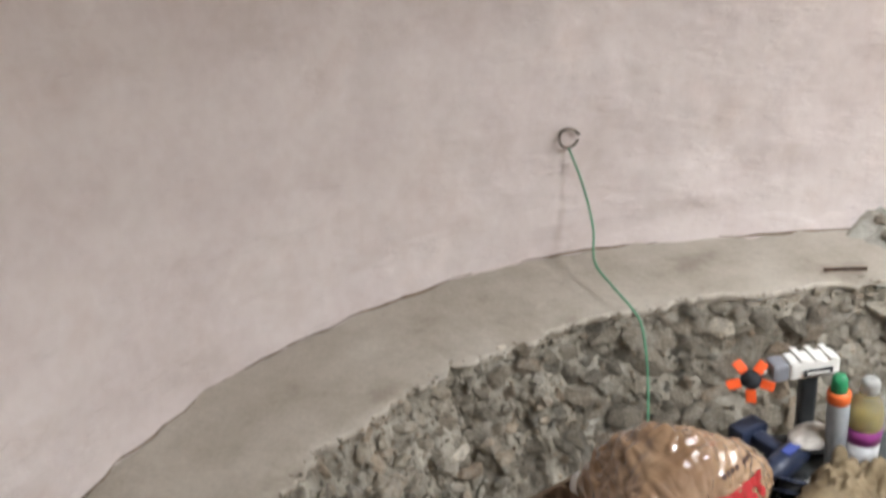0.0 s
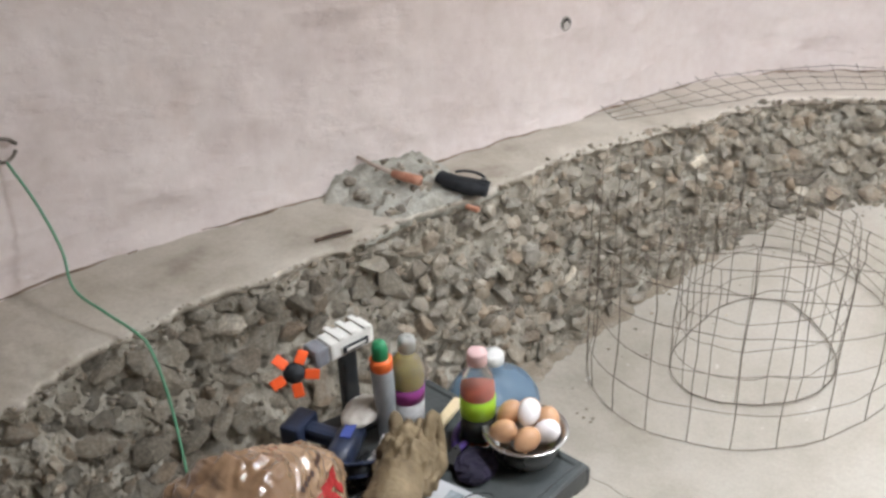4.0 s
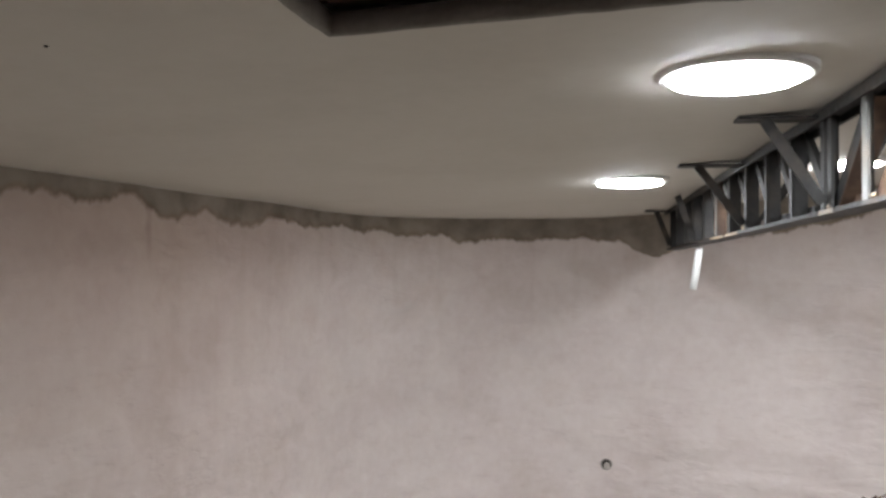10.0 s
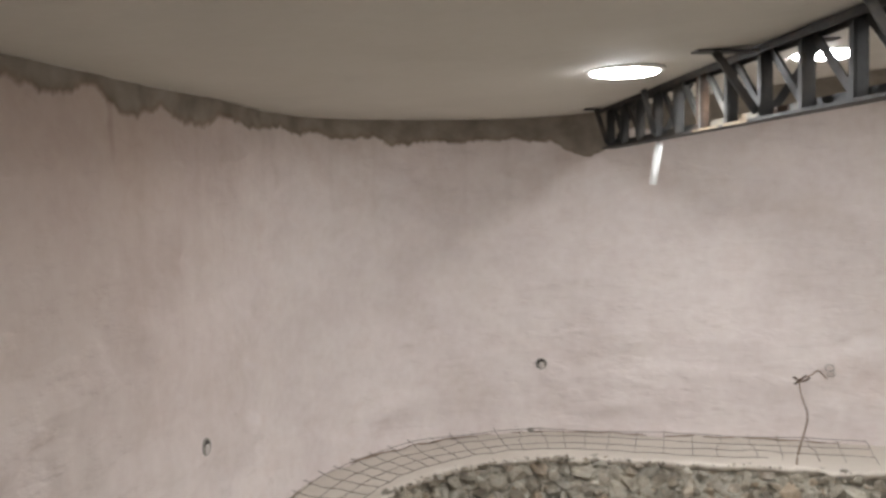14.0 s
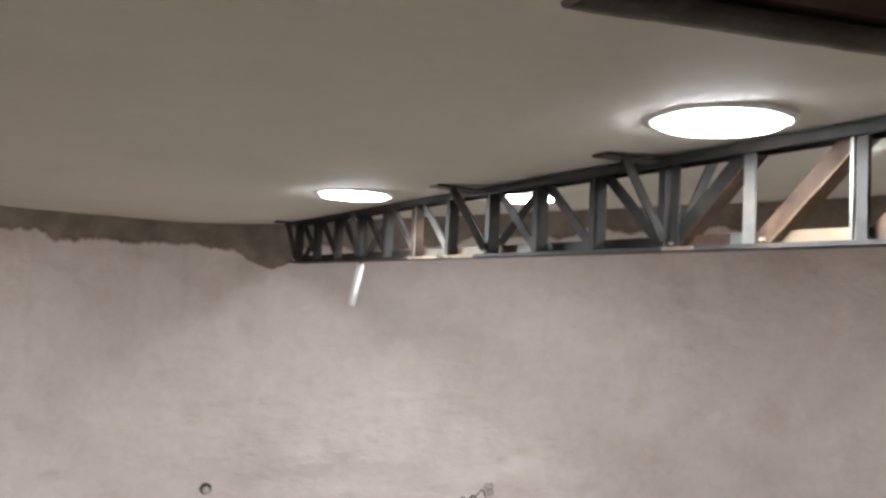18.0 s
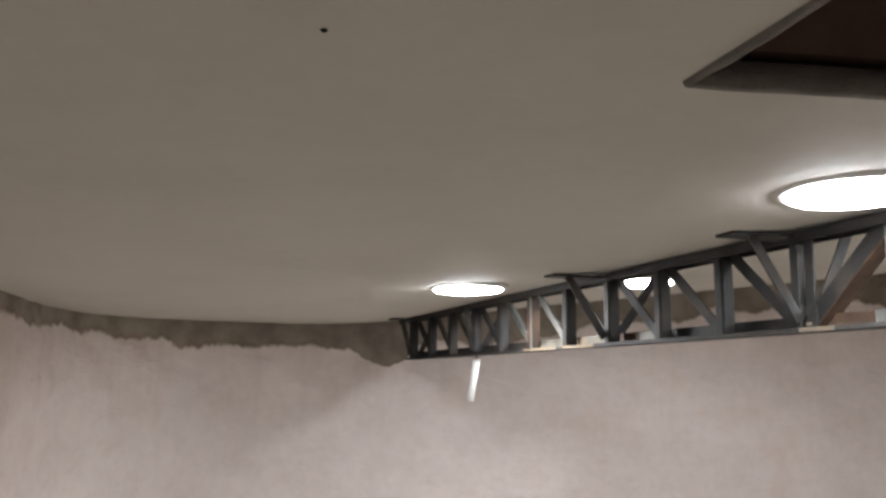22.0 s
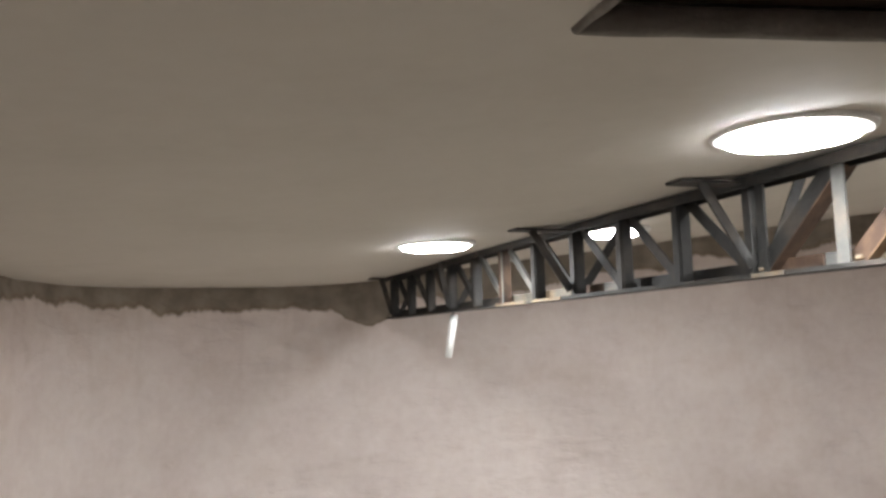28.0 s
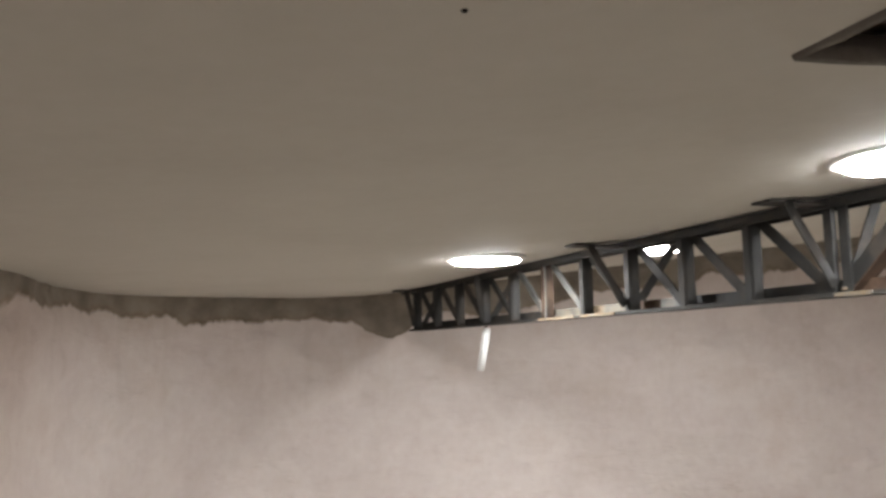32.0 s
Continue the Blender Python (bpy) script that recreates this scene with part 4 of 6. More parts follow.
def build_roll():
    """A standing roll of fence wire: an open outer turn and a tighter inner one."""
    t = thing("wire_roll", "tall open roll of rusty fence wire mesh standing on the floor", "wire mesh")
    c = Vector((-0.42, 2.30))

    def at(a, z, inner):
        r = (0.265 if inner else 0.52) + 0.02 * math.sin(3 * a + 1) + 0.012 * noise.noise(Vector((a * 3, z * 4, inner)))
        cx, cy = (c.x + 0.08, c.y - 0.01) if inner else (c.x, c.y)
        x, y = cx + r * math.cos(a), cy + r * math.sin(a)
        tall = 0.73 + 0.02 * math.cos(2 * a) - 0.24 * min(1.0, max(0.0, (y - 2.0) / 0.8)) - floor_z(y)
        return (x, y, floor_z(y) + 0.008 + z * (tall if not inner else 0.8))

    m = 23
    for i in range(m):
        a = 2 * math.pi * i / m
        part("upright_wire", tube([at(a + 0.03 * noise.noise(Vector((i, z * 3, 0))), z, 0) for z in (0, 0.17, 0.34, 0.5, 0.67, 0.84, 1.03)], 0.0016, 5), WIRE, t, smooth=True)
    for z in (0.0, 0.2, 0.4, 0.6, 0.8, 1.0):
        part("hoop_wire", tube([at(2 * math.pi * i / 48, z + 0.03 * noise.noise(Vector((i * 0.4, z * 9, 5))) * (z > 0.05), 0) for i in range(48)], 0.0014, 5, closed=True), WIRE, t, smooth=True)
    for i in range(17):
        a = 2 * math.pi * i / 17 + 0.1
        part("inner_upright", tube([at(a + 0.05 * noise.noise(Vector((i + 40, z * 3, 0))), z, 1) for z in (0, 0.13, 0.26, 0.39, 0.52, 0.64)], 0.0014, 5), WIRE, t, smooth=True)
    for z in (0.13, 0.27, 0.40, 0.54, 0.64):
        part("inner_hoop", tube([at(2 * math.pi * i / 40, z + 0.02 * noise.noise(Vector((i * 0.4, z * 9, 15))), 1) for i in range(40)], 0.0013, 5, closed=True), WIRE, t, smooth=True)
    part("coil_wire", tube([at(2 * math.pi * i / 48, 0.004 * (1 + noise.noise(Vector((i * 0.3, 0, 5)))), 1) for i in range(48)], 0.0023, 5, closed=True), WIRE, t, smooth=True)


build_roll()

def build_floor_crack():
    pts = []
    for q in curve_points([(-0.62, 1.46, 0), (-0.40, 1.495, 0), (-0.15, 1.55, 0), (0.03, 1.615, 0), (0.30, 1.66, 0)], 14):
        y = q.y + 0.008 * noise.noise(Vector((q.x * 18, 3, 0)))
        pts.append((q.x, y, floor_z(y) + bumpy((q.x, y, 3), 0.006, 1.6) + 0.0008))
    tagged(part("floor_crack", tube(pts, [0.0011 + 0.0007 * noise.noise(Vector((i * 0.7, 0, 0))) for i in range(len(pts))], 5), shade("crack_dust", [(0.20, 0.16, 0.12), (0.28, 0.24, 0.19)], scale=20, rough=0.95), None), "thin brown shrinkage crack across the concrete floor", "crack", kind="structure")


build_floor_crack()

# ---- water jug and hoses on the floor ----
JUG = shade("blue_jug_plastic", [(0.24, 0.36, 0.50), (0.32, 0.45, 0.58)], scale=4, rough=0.12, transmission=0.6, ior=1.2, fine=0.0, spec=0.5)


def build_jug():
    j = thing("water_jug", "big blue plastic water jug with white cap on the floor", "water jug", pose(-0.375, 1.235, floor_z(1.235)) @ Matrix.Diagonal((1.1, 1.1, 1.05, 1)))
    prof = [(0.11, 0.0), (0.124, 0.006), (0.127, 0.02), (0.127, 0.10), (0.121, 0.108), (0.121, 0.118), (0.127, 0.126), (0.127, 0.23), (0.121, 0.238), (0.121, 0.248), (0.127, 0.256), (0.127, 0.33), (0.122, 0.36), (0.10, 0.395), (0.062, 0.42), (0.035, 0.432), (0.029, 0.445), (0.029, 0.48)]
    body = part("body", lathe(prof, 48), JUG, j, "ribbed blue plastic body", smooth=True)
    part("cap", lathe([(0.027, 0.462), (0.0295, 0.464), (0.0295, 0.490), (0.027, 0.494), (0.0005, 0.494)], 32), WHITEPVC, body, "white cap", smooth=True)


build_jug()
REDHOSE = plain("red_hose", (0.42, 0.06, 0.04), rough=0.45)
tagged(part("red_hose", tube([(p.x, p.y, 0.012) for p in curve_points([(0.05, 0.55, 0), (-0.20, 0.92, 0), (-0.235, 1.16, 0), (-0.17, 1.24, 0), (-0.06, 1.16, 0), (-0.04, 1.06, 0), (0.0, 1.2, 0), (0.02, 1.45, 0), (0.25, 1.75, 0), (0.8, 1.9, 0)], 10)], 0.007, 8), REDHOSE, None, smooth=True), "thin red hose lying on the concrete floor", "hose")
BLACKCABLE = plain("black_cable", (0.02, 0.02, 0.022), rough=0.5)
tagged(part("black_cable", tube(curve_points([(0.30, 0.93, 0.62), (0.33, 0.99, 0.55), (0.27, 1.03, 0.35), (0.10, 0.95, 0.12), (0.05, 0.85, 0.008), (0.1, 0.6, 0.008)], 10), 0.0045, 8), BLACKCABLE, None, smooth=True), "black cable looping down from the table to the floor", "cable")


def build_mound_stones():
    """Stones that show through the mound's mortar."""
    rng = random.Random(21)
    line = [r for r in PLAN if r[0].x < -0.5 and 1.0 < r[0].y < 1.45]
    for k in range(46):
        p, nrm, run = rng.choice(line)
        f = rng.uniform(0.08, 0.95)
        w = ledge_width(p, run)
        q = p + nrm * (w * f)
        h = mound_height(p.y, f, w)
        if h < 0.012:
            continue
        bm = bmesh.new()
        r = rng.uniform(0.014, 0.036)
        for _ in range(16):
            d = Vector((rng.gauss(0, 1), rng.gauss(0, 1), rng.gauss(0, 1))).normalized()
            bm.verts.new((d.x * r, d.y * r * 0.75, d.z * r * 0.5))
        bmesh.ops.convex_hull(bm, input=bm.verts)
        bmesh.ops.delete(bm, geom=[v for v in bm.verts if not v.link_faces], context="VERTS")
        part("stone", bm, ROCK, MOUND, m=Matrix.Translation((q.x, q.y, LEDGE_Z - 0.016 + h * 1.1)) @ Euler((rng.gauss(0, 0.4), rng.gauss(0, 0.4), rng.uniform(0, 6))).to_matrix().to_4x4())


build_mound_stones()
spot = lathe([(0.0005, -0.0015), (0.002, -0.0015), (0.003, 0.0), (0.0005, 0.001)], 10)
tagged(part("ceiling_screw", spot, HOLE, None, m=pose(-0.189, 0.591, ceiling_z(-0.189, 0.591) - 0.001)), "small dark screw head in the ceiling", "screw")


from mathutils.bvhtree import BVHTree

# ---- the work table and what lies on it ----
TABLE_O, TU, TV, TABLE_Z = Vector((0.264, 0.015)), Vector((-0.30, 0.954)).normalized(), Vector((0.954, 0.30)).normalized(), 0.79
TURN = math.degrees(math.atan2(TU.y, TU.x))


def on_table(a, b, z=0.0, turn=0.0, rx=0.0, ry=0.0):
    """A pose on the table: a along its length, b across it, turned in plan from its length."""
    p = TABLE_O + TU * a + TV * b
    return pose(p.x, p.y, TABLE_Z + z, 0, 0, TURN + turn) @ pose(0, 0, 0, rx, ry, 0)


TABLEGREY = shade("table_top_plastic", [(0.035, 0.042, 0.042), (0.055, 0.062, 0.062), (0.085, 0.09, 0.088)], scale=7, rough=0.45, bump=0.001, bump_scale=120)
SHELFGREY = plain("shelf_grey", (0.12, 0.125, 0.13), rough=0.5)


def build_table():
    t = thing("work_table", "dark grey plastic and steel work table with a lower shelf", "table")
    w, d, h = 0.84, 0.42, TABLE_Z

    def at(a, b, z):
        p = TABLE_O + TU * a + TV * b
        return (p.x, p.y, z)

    part("tabletop", bar(at(0, d / 2, h - 0.016), at(w, d / 2, h - 0.016), d, 0.030, bevel=0.005), TABLEGREY, t)
    for b in (0.004, d - 0.004):
        part("rim", bar(at(0, b, h - 0.022), at(w + 0.01, b, h - 0.022), 0.022, 0.05, bevel=0.005), TABLEGREY, t)
    part("rim", bar(at(w + 0.004, 0, h - 0.022), at(w + 0.004, d, h - 0.022), 0.022, 0.05, bevel=0.005), TABLEGREY, t)
    part("rim", bar(at(-0.004, 0, h - 0.022), at(-0.004, d, h - 0.022), 0.022, 0.05, bevel=0.005), TABLEGREY, t)
    for a in (0.03, w - 0.10):
        for b in (0.03, d - 0.03):
            part("leg", bar(at(a, b, 0.002), at(a, b, h - 0.04), 0.036, 0.036, up=(TU.x, TU.y, 0), bevel=0.005), DARKPLASTIC, t)
    part("corner_cap", box(0.05, 0.05, 0.045, 0, 0, -0.055, 0.008), DARKPLASTIC, t, m=on_table(w, d - 0.02, 0))
    part("shelf", bar(at(0.05, d / 2, 0.44), at(w - 0.1, d / 2, 0.44), d - 0.04, 0.016, bevel=0.003), SHELFGREY, t)
    for z in (0.60, 0.50):
        part("shelf_rail", bar(at(0.03, d - 0.02, z), at(w - 0.10, d - 0.02, z), 0.012, 0.022, bevel=0.003), SHELFGREY, t)


build_table()


def build_coil():
    """Loops of green cord heaped on the shelf."""
    rng = random.Random(12)
    c = thing("green_cord_coil", "heap of bright green cord coiled on the lower shelf", "cord")
    p0 = TABLE_O + TU * 0.60 + TV * 0.27
    mat = plain("bright_green_cord", (0.05, 0.42, 0.12), rough=0.5)
    for k in range(16):
        r = rng.uniform(0.07, 0.15)
        tilt, h, a0 = rng.uniform(-0.25, 0.25), 0.462 + 0.008 * k, rng.uniform(0, 6)
        ox, oy = rng.uniform(-0.03, 0.03), rng.uniform(-0.03, 0.03)
        pts = []
        for i in range(26):
            a = 2 * math.pi * i / 26
            x, y = r * 1.25 * math.cos(a) + ox, r * 0.85 * math.sin(a) + oy
            q = p0 + TU * x + TV * y
            pts.append((q.x, q.y, max(0.455, h + tilt * 0.12 * math.sin(a + a0) + 0.006 * math.sin(5 * a + k))))
        part("loop", tube(pts, 0.0045, 6, closed=True), mat, c, smooth=True)
    r = plain("orange_cord", (0.60, 0.13, 0.05), rough=0.5)
    tagged(part("orange_cord", tube(curve_points([on_table(0.42, 0.30, -0.24).translation, on_table(0.5, 0.36, -0.20).translation, on_table(0.62, 0.37, -0.20).translation, on_table(0.70, 0.33, -0.26).translation], 8), 0.005, 6), r, None, smooth=True), "short orange cord over the green coil", "cord")


build_coil()


# paper sheets
PAPER = shade("white_paper", [(0.38, 0.38, 0.39), (0.45, 0.45, 0.45)], scale=3, rough=0.8, fine=0.03)
INK = plain("grey_ink", (0.10, 0.10, 0.10), rough=0.8)
REDINK = plain("red_ink", (0.62, 0.14, 0.14), rough=0.8)


def sheet(w, d, curl, seed):
    bm = bmesh.new()
    n = 14
    rows = []
    for i in range(n + 1):
        for j in range(n + 1):
            x, y = w * (i / n - 0.5), d * (j / n - 0.5)
            z = 0.0012 + curl * max(0.0, (x / w + y / d)) ** 2 + 0.0015 * (1 + noise.noise(Vector((x * 9, y * 9, seed))))
            rows.append(bm.verts.new((x, y, z)))
    for i in range(n):
        for j in range(n):
            a = i * (n + 1) + j
            bm.faces.new((rows[a], rows[a + n + 1], rows[a + n + 2], rows[a + 1]))
    r = bmesh.ops.extrude_face_region(bm, geom=list(bm.faces))
    bmesh.ops.translate(bm, verts=[v for v in r["geom"] if isinstance(v, bmesh.types.BMVert)], vec=(0, 0, 0.0008))
    bmesh.ops.recalc_face_normals(bm, faces=bm.faces)
    return bm


def ribbon(points, w, z, bm=None):
    """A drawn line: a flat stroke w wide that lies on the sheet."""
    bm = bm or bmesh.new()
    pts = [Vector((p[0], p[1], z)) for p in points]
    prev = None
    for i, p in enumerate(pts):
        d = (pts[min(i + 1, len(pts) - 1)] - pts[max(i - 1, 0)]).normalized()
        s = Vector((-d.y, d.x, 0)) * w / 2
        pair = (bm.verts.new(p - s), bm.verts.new(p + s))
        if prev:
            bm.faces.new((prev[0], pair[0], pair[1], prev[1]))
        prev = pair
    return bm


tagged(part("paper_sheet", sheet(0.297, 0.21, 0.004, 1), PAPER, None, m=on_table(0.185, 0.335, 0.002, 2)), "blank white paper sheet lying under the drawing", "paper")
drawing = thing("drawing_sheet", "white sheet with a grey line drawing and red marks", "drawing", on_table(0.212, 0.405, 0.007, 14))
part("paper", sheet(0.32, 0.225, 0.006, 2), PAPER, drawing)


def ellipse(cx, cy, rx, ry, a0=0.0, a1=6.283, n=28, tilt=0.0):
    out = []
    for i in range(n + 1):
        a = a0 + (a1 - a0) * i / n
        x, y = rx * math.cos(a), ry * math.sin(a)
        out.append((cx + x * math.cos(tilt) - y * math.sin(tilt), cy + x * math.sin(tilt) + y * math.cos(tilt)))
    return out


ZP = 0.0062


def turned(p, a=-0.5):
    """The drawing stands askew on its sheet."""
    return (p[0] * math.cos(a) - p[1] * math.sin(a) - 0.03, p[0] * math.sin(a) + p[1] * math.cos(a) - 0.018)


for pts, w in ((ellipse(0.035, 0.015, 0.082, 0.062, 3.3, 6.1), 0.0026), (ellipse(-0.030, -0.022, 0.030, 0.016, tilt=-0.3), 0.0022), (ellipse(0.085, -0.03, 0.034, 0.013, tilt=0.35), 0.0022), (ellipse(0.03, 0.012, 0.021, 0.021), 0.0024),
               (ellipse(-0.018, 0.02, 0.026, 0.013, 0.5, 4.6), 0.002), (ellipse(0.078, 0.012, 0.032, 0.012, -1.0, 3.6, tilt=0.2), 0.002), (ellipse(0.08, 0.03, 0.034, 0.016, -1.2, 2.8), 0.002), (ellipse(0.0, 0.045, 0.022, 0.014, 1.0, 5.2), 0.002),
               ([(-0.058, -0.03), (-0.05, 0.01), (-0.035, 0.045), (0.0, 0.068), (0.05, 0.076), (0.10, 0.06), (0.118, 0.02), (0.12, -0.03)], 0.0026), ([(0.045, 0.03), (0.062, 0.03), (0.06, 0.042), (0.046, 0.042)], 0.002), ([(0.0, -0.05), (0.02, -0.02), (0.05, -0.03), (0.06, -0.05)], 0.002)):
    part("drawn_line", ribbon([turned(p) for p in pts], w, ZP), INK, drawing)
part("red_mark", ribbon([turned(p) for p in ((-0.062, 0.048), (-0.045, 0.054), (-0.030, 0.068), (-0.018, 0.070))], 0.010, ZP), REDINK, drawing, "red crayon smear")
part("red_mark", ribbon([turned(p) for p in ((-0.075, 0.036), (-0.064, 0.042), (-0.05, 0.046))], 0.004, ZP), REDINK, drawing)
for x, y in ((-0.085, 0.02), (-0.055, 0.088), (0.02, 0.095), (0.09, 0.085)):
    part("drawn_dot", ribbon([turned((x, y)), turned((x + 0.006, y + 0.004))], 0.005, ZP), INK, drawing)
for k, (a, b, turn) in enumerate(((0.485, 0.365, -5), (0.545, 0.345, 12))):
    tagged(part("printed_sheet", sheet(0.21, 0.15, 0.003, 5 + k), PAPER, None, m=on_table(a, b, 0.002 + 0.003 * k, turn)), "white printed paper sheet at the table's edge", "paper")
note = thing("printed_lines", "rows of small grey print on the paper sheet", "print", on_table(0.570, 0.340, 0.0115, 12))
for k in range(7):
    part("print_bar", ribbon([(-0.085, -0.05 + 0.011 * k), (-0.03 + 0.01 * (k % 3), -0.05 + 0.011 * k)], 0.0025, 0.0), INK, note)


for k, (x, y, w, d) in enumerate(((0.030, -0.03, 0.085, 0.045), (0.01, 0.030, 0.11, 0.030))):
    part("print_panel", ribbon([(x - w / 2, y), (x + w / 2, y)], d, 0.0004 * k), shade("grey_green_print", [(0.10, 0.115, 0.12), (0.30, 0.34, 0.35)], scale=40, rough=0.8), note, "grey-green printed panel")


# brown shopping bag
def bag_material():
    """Thin tan film, half see-through, with sharp glossy folds."""
    m = shade("brown_bag_film", [(0.27, 0.155, 0.085), (0.38, 0.24, 0.14), (0.52, 0.36, 0.235)], scale=6, rough=0.2, bump=0.0006, bump_scale=30, fine=0.05, spec=0.9)
    t = m.node_tree
    n, l = t.nodes, t.links
    b = n["Principled BSDF"]
    b.inputs["Transmission Weight"].default_value = 0.3
    b.inputs["IOR"].default_value = 1.45
    co = n.new("ShaderNodeTexCoord")
    last = b.inputs["Normal"].links[0].from_socket
    # pulled folds: ridged noise drawn out along three ways
    for k, (turn, size, deep) in enumerate((((0.3, 0.5, 0.2), 5, 0.011), ((1.1, -0.4, 0.9), 8, 0.007), ((0.2, 1.2, -0.7), 17, 0.0012))):
        mp = n.new("ShaderNodeMapping")
        mp.inputs["Rotation"].default_value = turn
        mp.inputs["Scale"].default_value = (1.0, 0.32, 1.0)
        l.new(co.outputs["Object"], mp.inputs[0])
        f = n.new("ShaderNodeTexNoise")
        f.inputs["Scale"].default_value, f.inputs["Detail"].default_value, f.inputs["Distortion"].default_value = size, 2, 0.8
        l.new(mp.outputs[0], f.inputs["Vector"])
        ridge = n.new("ShaderNodeMath")
        ridge.operation, ridge.inputs[1].default_value = "SUBTRACT", 0.5
        l.new(f.outputs[0], ridge.inputs[0])
        ab = n.new("ShaderNodeMath")
        ab.operation = "ABSOLUTE"
        l.new(ridge.outputs[0], ab.inputs[0])
        fold = n.new("ShaderNodeBump")
        fold.inputs["Strength"].default_value, fold.inputs["Distance"].default_value = 0.9, deep * 4
        l.new(ab.outputs[0], fold.inputs["Height"])
        l.new(last, fold.inputs["Normal"])
        last = fold.outputs[0]
    l.new(last, b.inputs["Normal"])
    l.new(last, b.inputs["Coat Normal"])
    b.inputs["Coat Weight"].default_value = 1.0
    b.inputs["Coat Roughness"].default_value = 0.12
    return m


BAGFILM = bag_material()


def crumple(sx, sy, sz, seed, sharp=0.05, n=5):
    """A soft crumpled body resting on its underside."""
    bm = bmesh.new()
    bmesh.ops.create_icosphere(bm, subdivisions=n, radius=1.0)
    for v in bm.verts:
        d = v.co.normalized()
        ridge = 1 - abs(noise.noise(d * 2.2 + Vector((0, seed, 3)))) * 2
        ridge2 = 1 - abs(noise.noise(d * 4.5 + Vector((3, seed, 1)))) * 2
        r = 1 + sharp * (1.3 * ridge + 0.6 * ridge2)
        v.co = Vector((d.x * sx * r, d.y * sy * r, d.z * sz * r))
        if v.co.z < -0.62 * sz:
            v.co.z = -0.62 * sz - 0.004 * noise.noise(d * 6)
    for v in bm.verts:
        v.co.z += 0.62 * sz
    return bm


def film_bag(sx, sy, sz, seed):
    """A bag of thin film round soft contents: slack panels, long folds that run to a gathered top, and sharp little creases."""
    rng = random.Random(seed)
    planes = []
    for _ in range(15):
        d = Vector((rng.gauss(0, 1), rng.gauss(0, 1), rng.gauss(0, 0.8))).normalized()
        planes.append((d, rng.uniform(0.80, 1.0)))
    gather = Vector((-0.15, 0.85, 0.45)).normalized()
    side = gather.orthogonal().normalized()
    other = gather.cross(side)
    creases = [(Vector((rng.gauss(0, 1), rng.gauss(0, 1), rng.gauss(0, 1))).normalized(), rng.uniform(-0.8, 0.8), rng.uniform(0.020, 0.050) * rng.choice((-1, 1)), rng.uniform(0.03, 0.10), rng.uniform(0, 50)) for _ in range(60)]
    bm = bmesh.new()
    bmesh.ops.create_icosphere(bm, subdivisions=7, radius=1.0)
    for v in bm.verts:
        d = v.co.normalized()
        r = min(1.12, sum((max(0.0, d.dot(n)) / h) ** 7 for n, h in planes) ** (-1 / 7) * 1.06)
        # folds that fan out from the gathered top
        up = d.dot(gather)
        a = math.atan2(d.dot(other), d.dot(side))
        fan = abs(noise.noise(Vector((math.cos(a) * 3.2, math.sin(a) * 3.2, up * 0.8 + seed)))) + 0.5 * abs(noise.noise(Vector((math.cos(a) * 7, math.sin(a) * 7, up * 1.2))))
        r += (0.11 * fan - 0.04) * (0.45 + 0.55 * max(0.0, up))
        for n, o, k, w, u in creases:
            e = (d.dot(n) - o + 0.10 * noise.noise(d * 2 + Vector((u, 0, 0)))) / w
            if abs(e) < 1:
                r += k * (1 - abs(e)) * max(0.0, 0.3 + noise.noise(d * 3 + Vector((0, u, 0))))
        r += 0.010 * noise.noise(d * 9 + Vector((seed, 0, 0)))
        v.co = Vector((d.x * sx * r, d.y * sy * r, d.z * sz * r))
        if v.co.z < -0.6 * sz:
            v.co.z = -0.6 * sz - 0.003 * noise.noise(d * 6)
    for v in bm.verts:
        v.co.z += 0.6 * sz
    return bm


bag = thing("shopping_bag", "crumpled brown plastic shopping bag with red print on the table", "bag", on_table(0.282, 0.172, 0.007, 4))
part("film", film_bag(0.170, 0.135, 0.148, 14), BAGFILM, bag, smooth=True)


BAGRED = plain("bag_red_print", (0.38, 0.028, 0.03), rough=0.35)
BAGINK = plain("bag_dark_print", (0.07, 0.04, 0.03), rough=0.4)


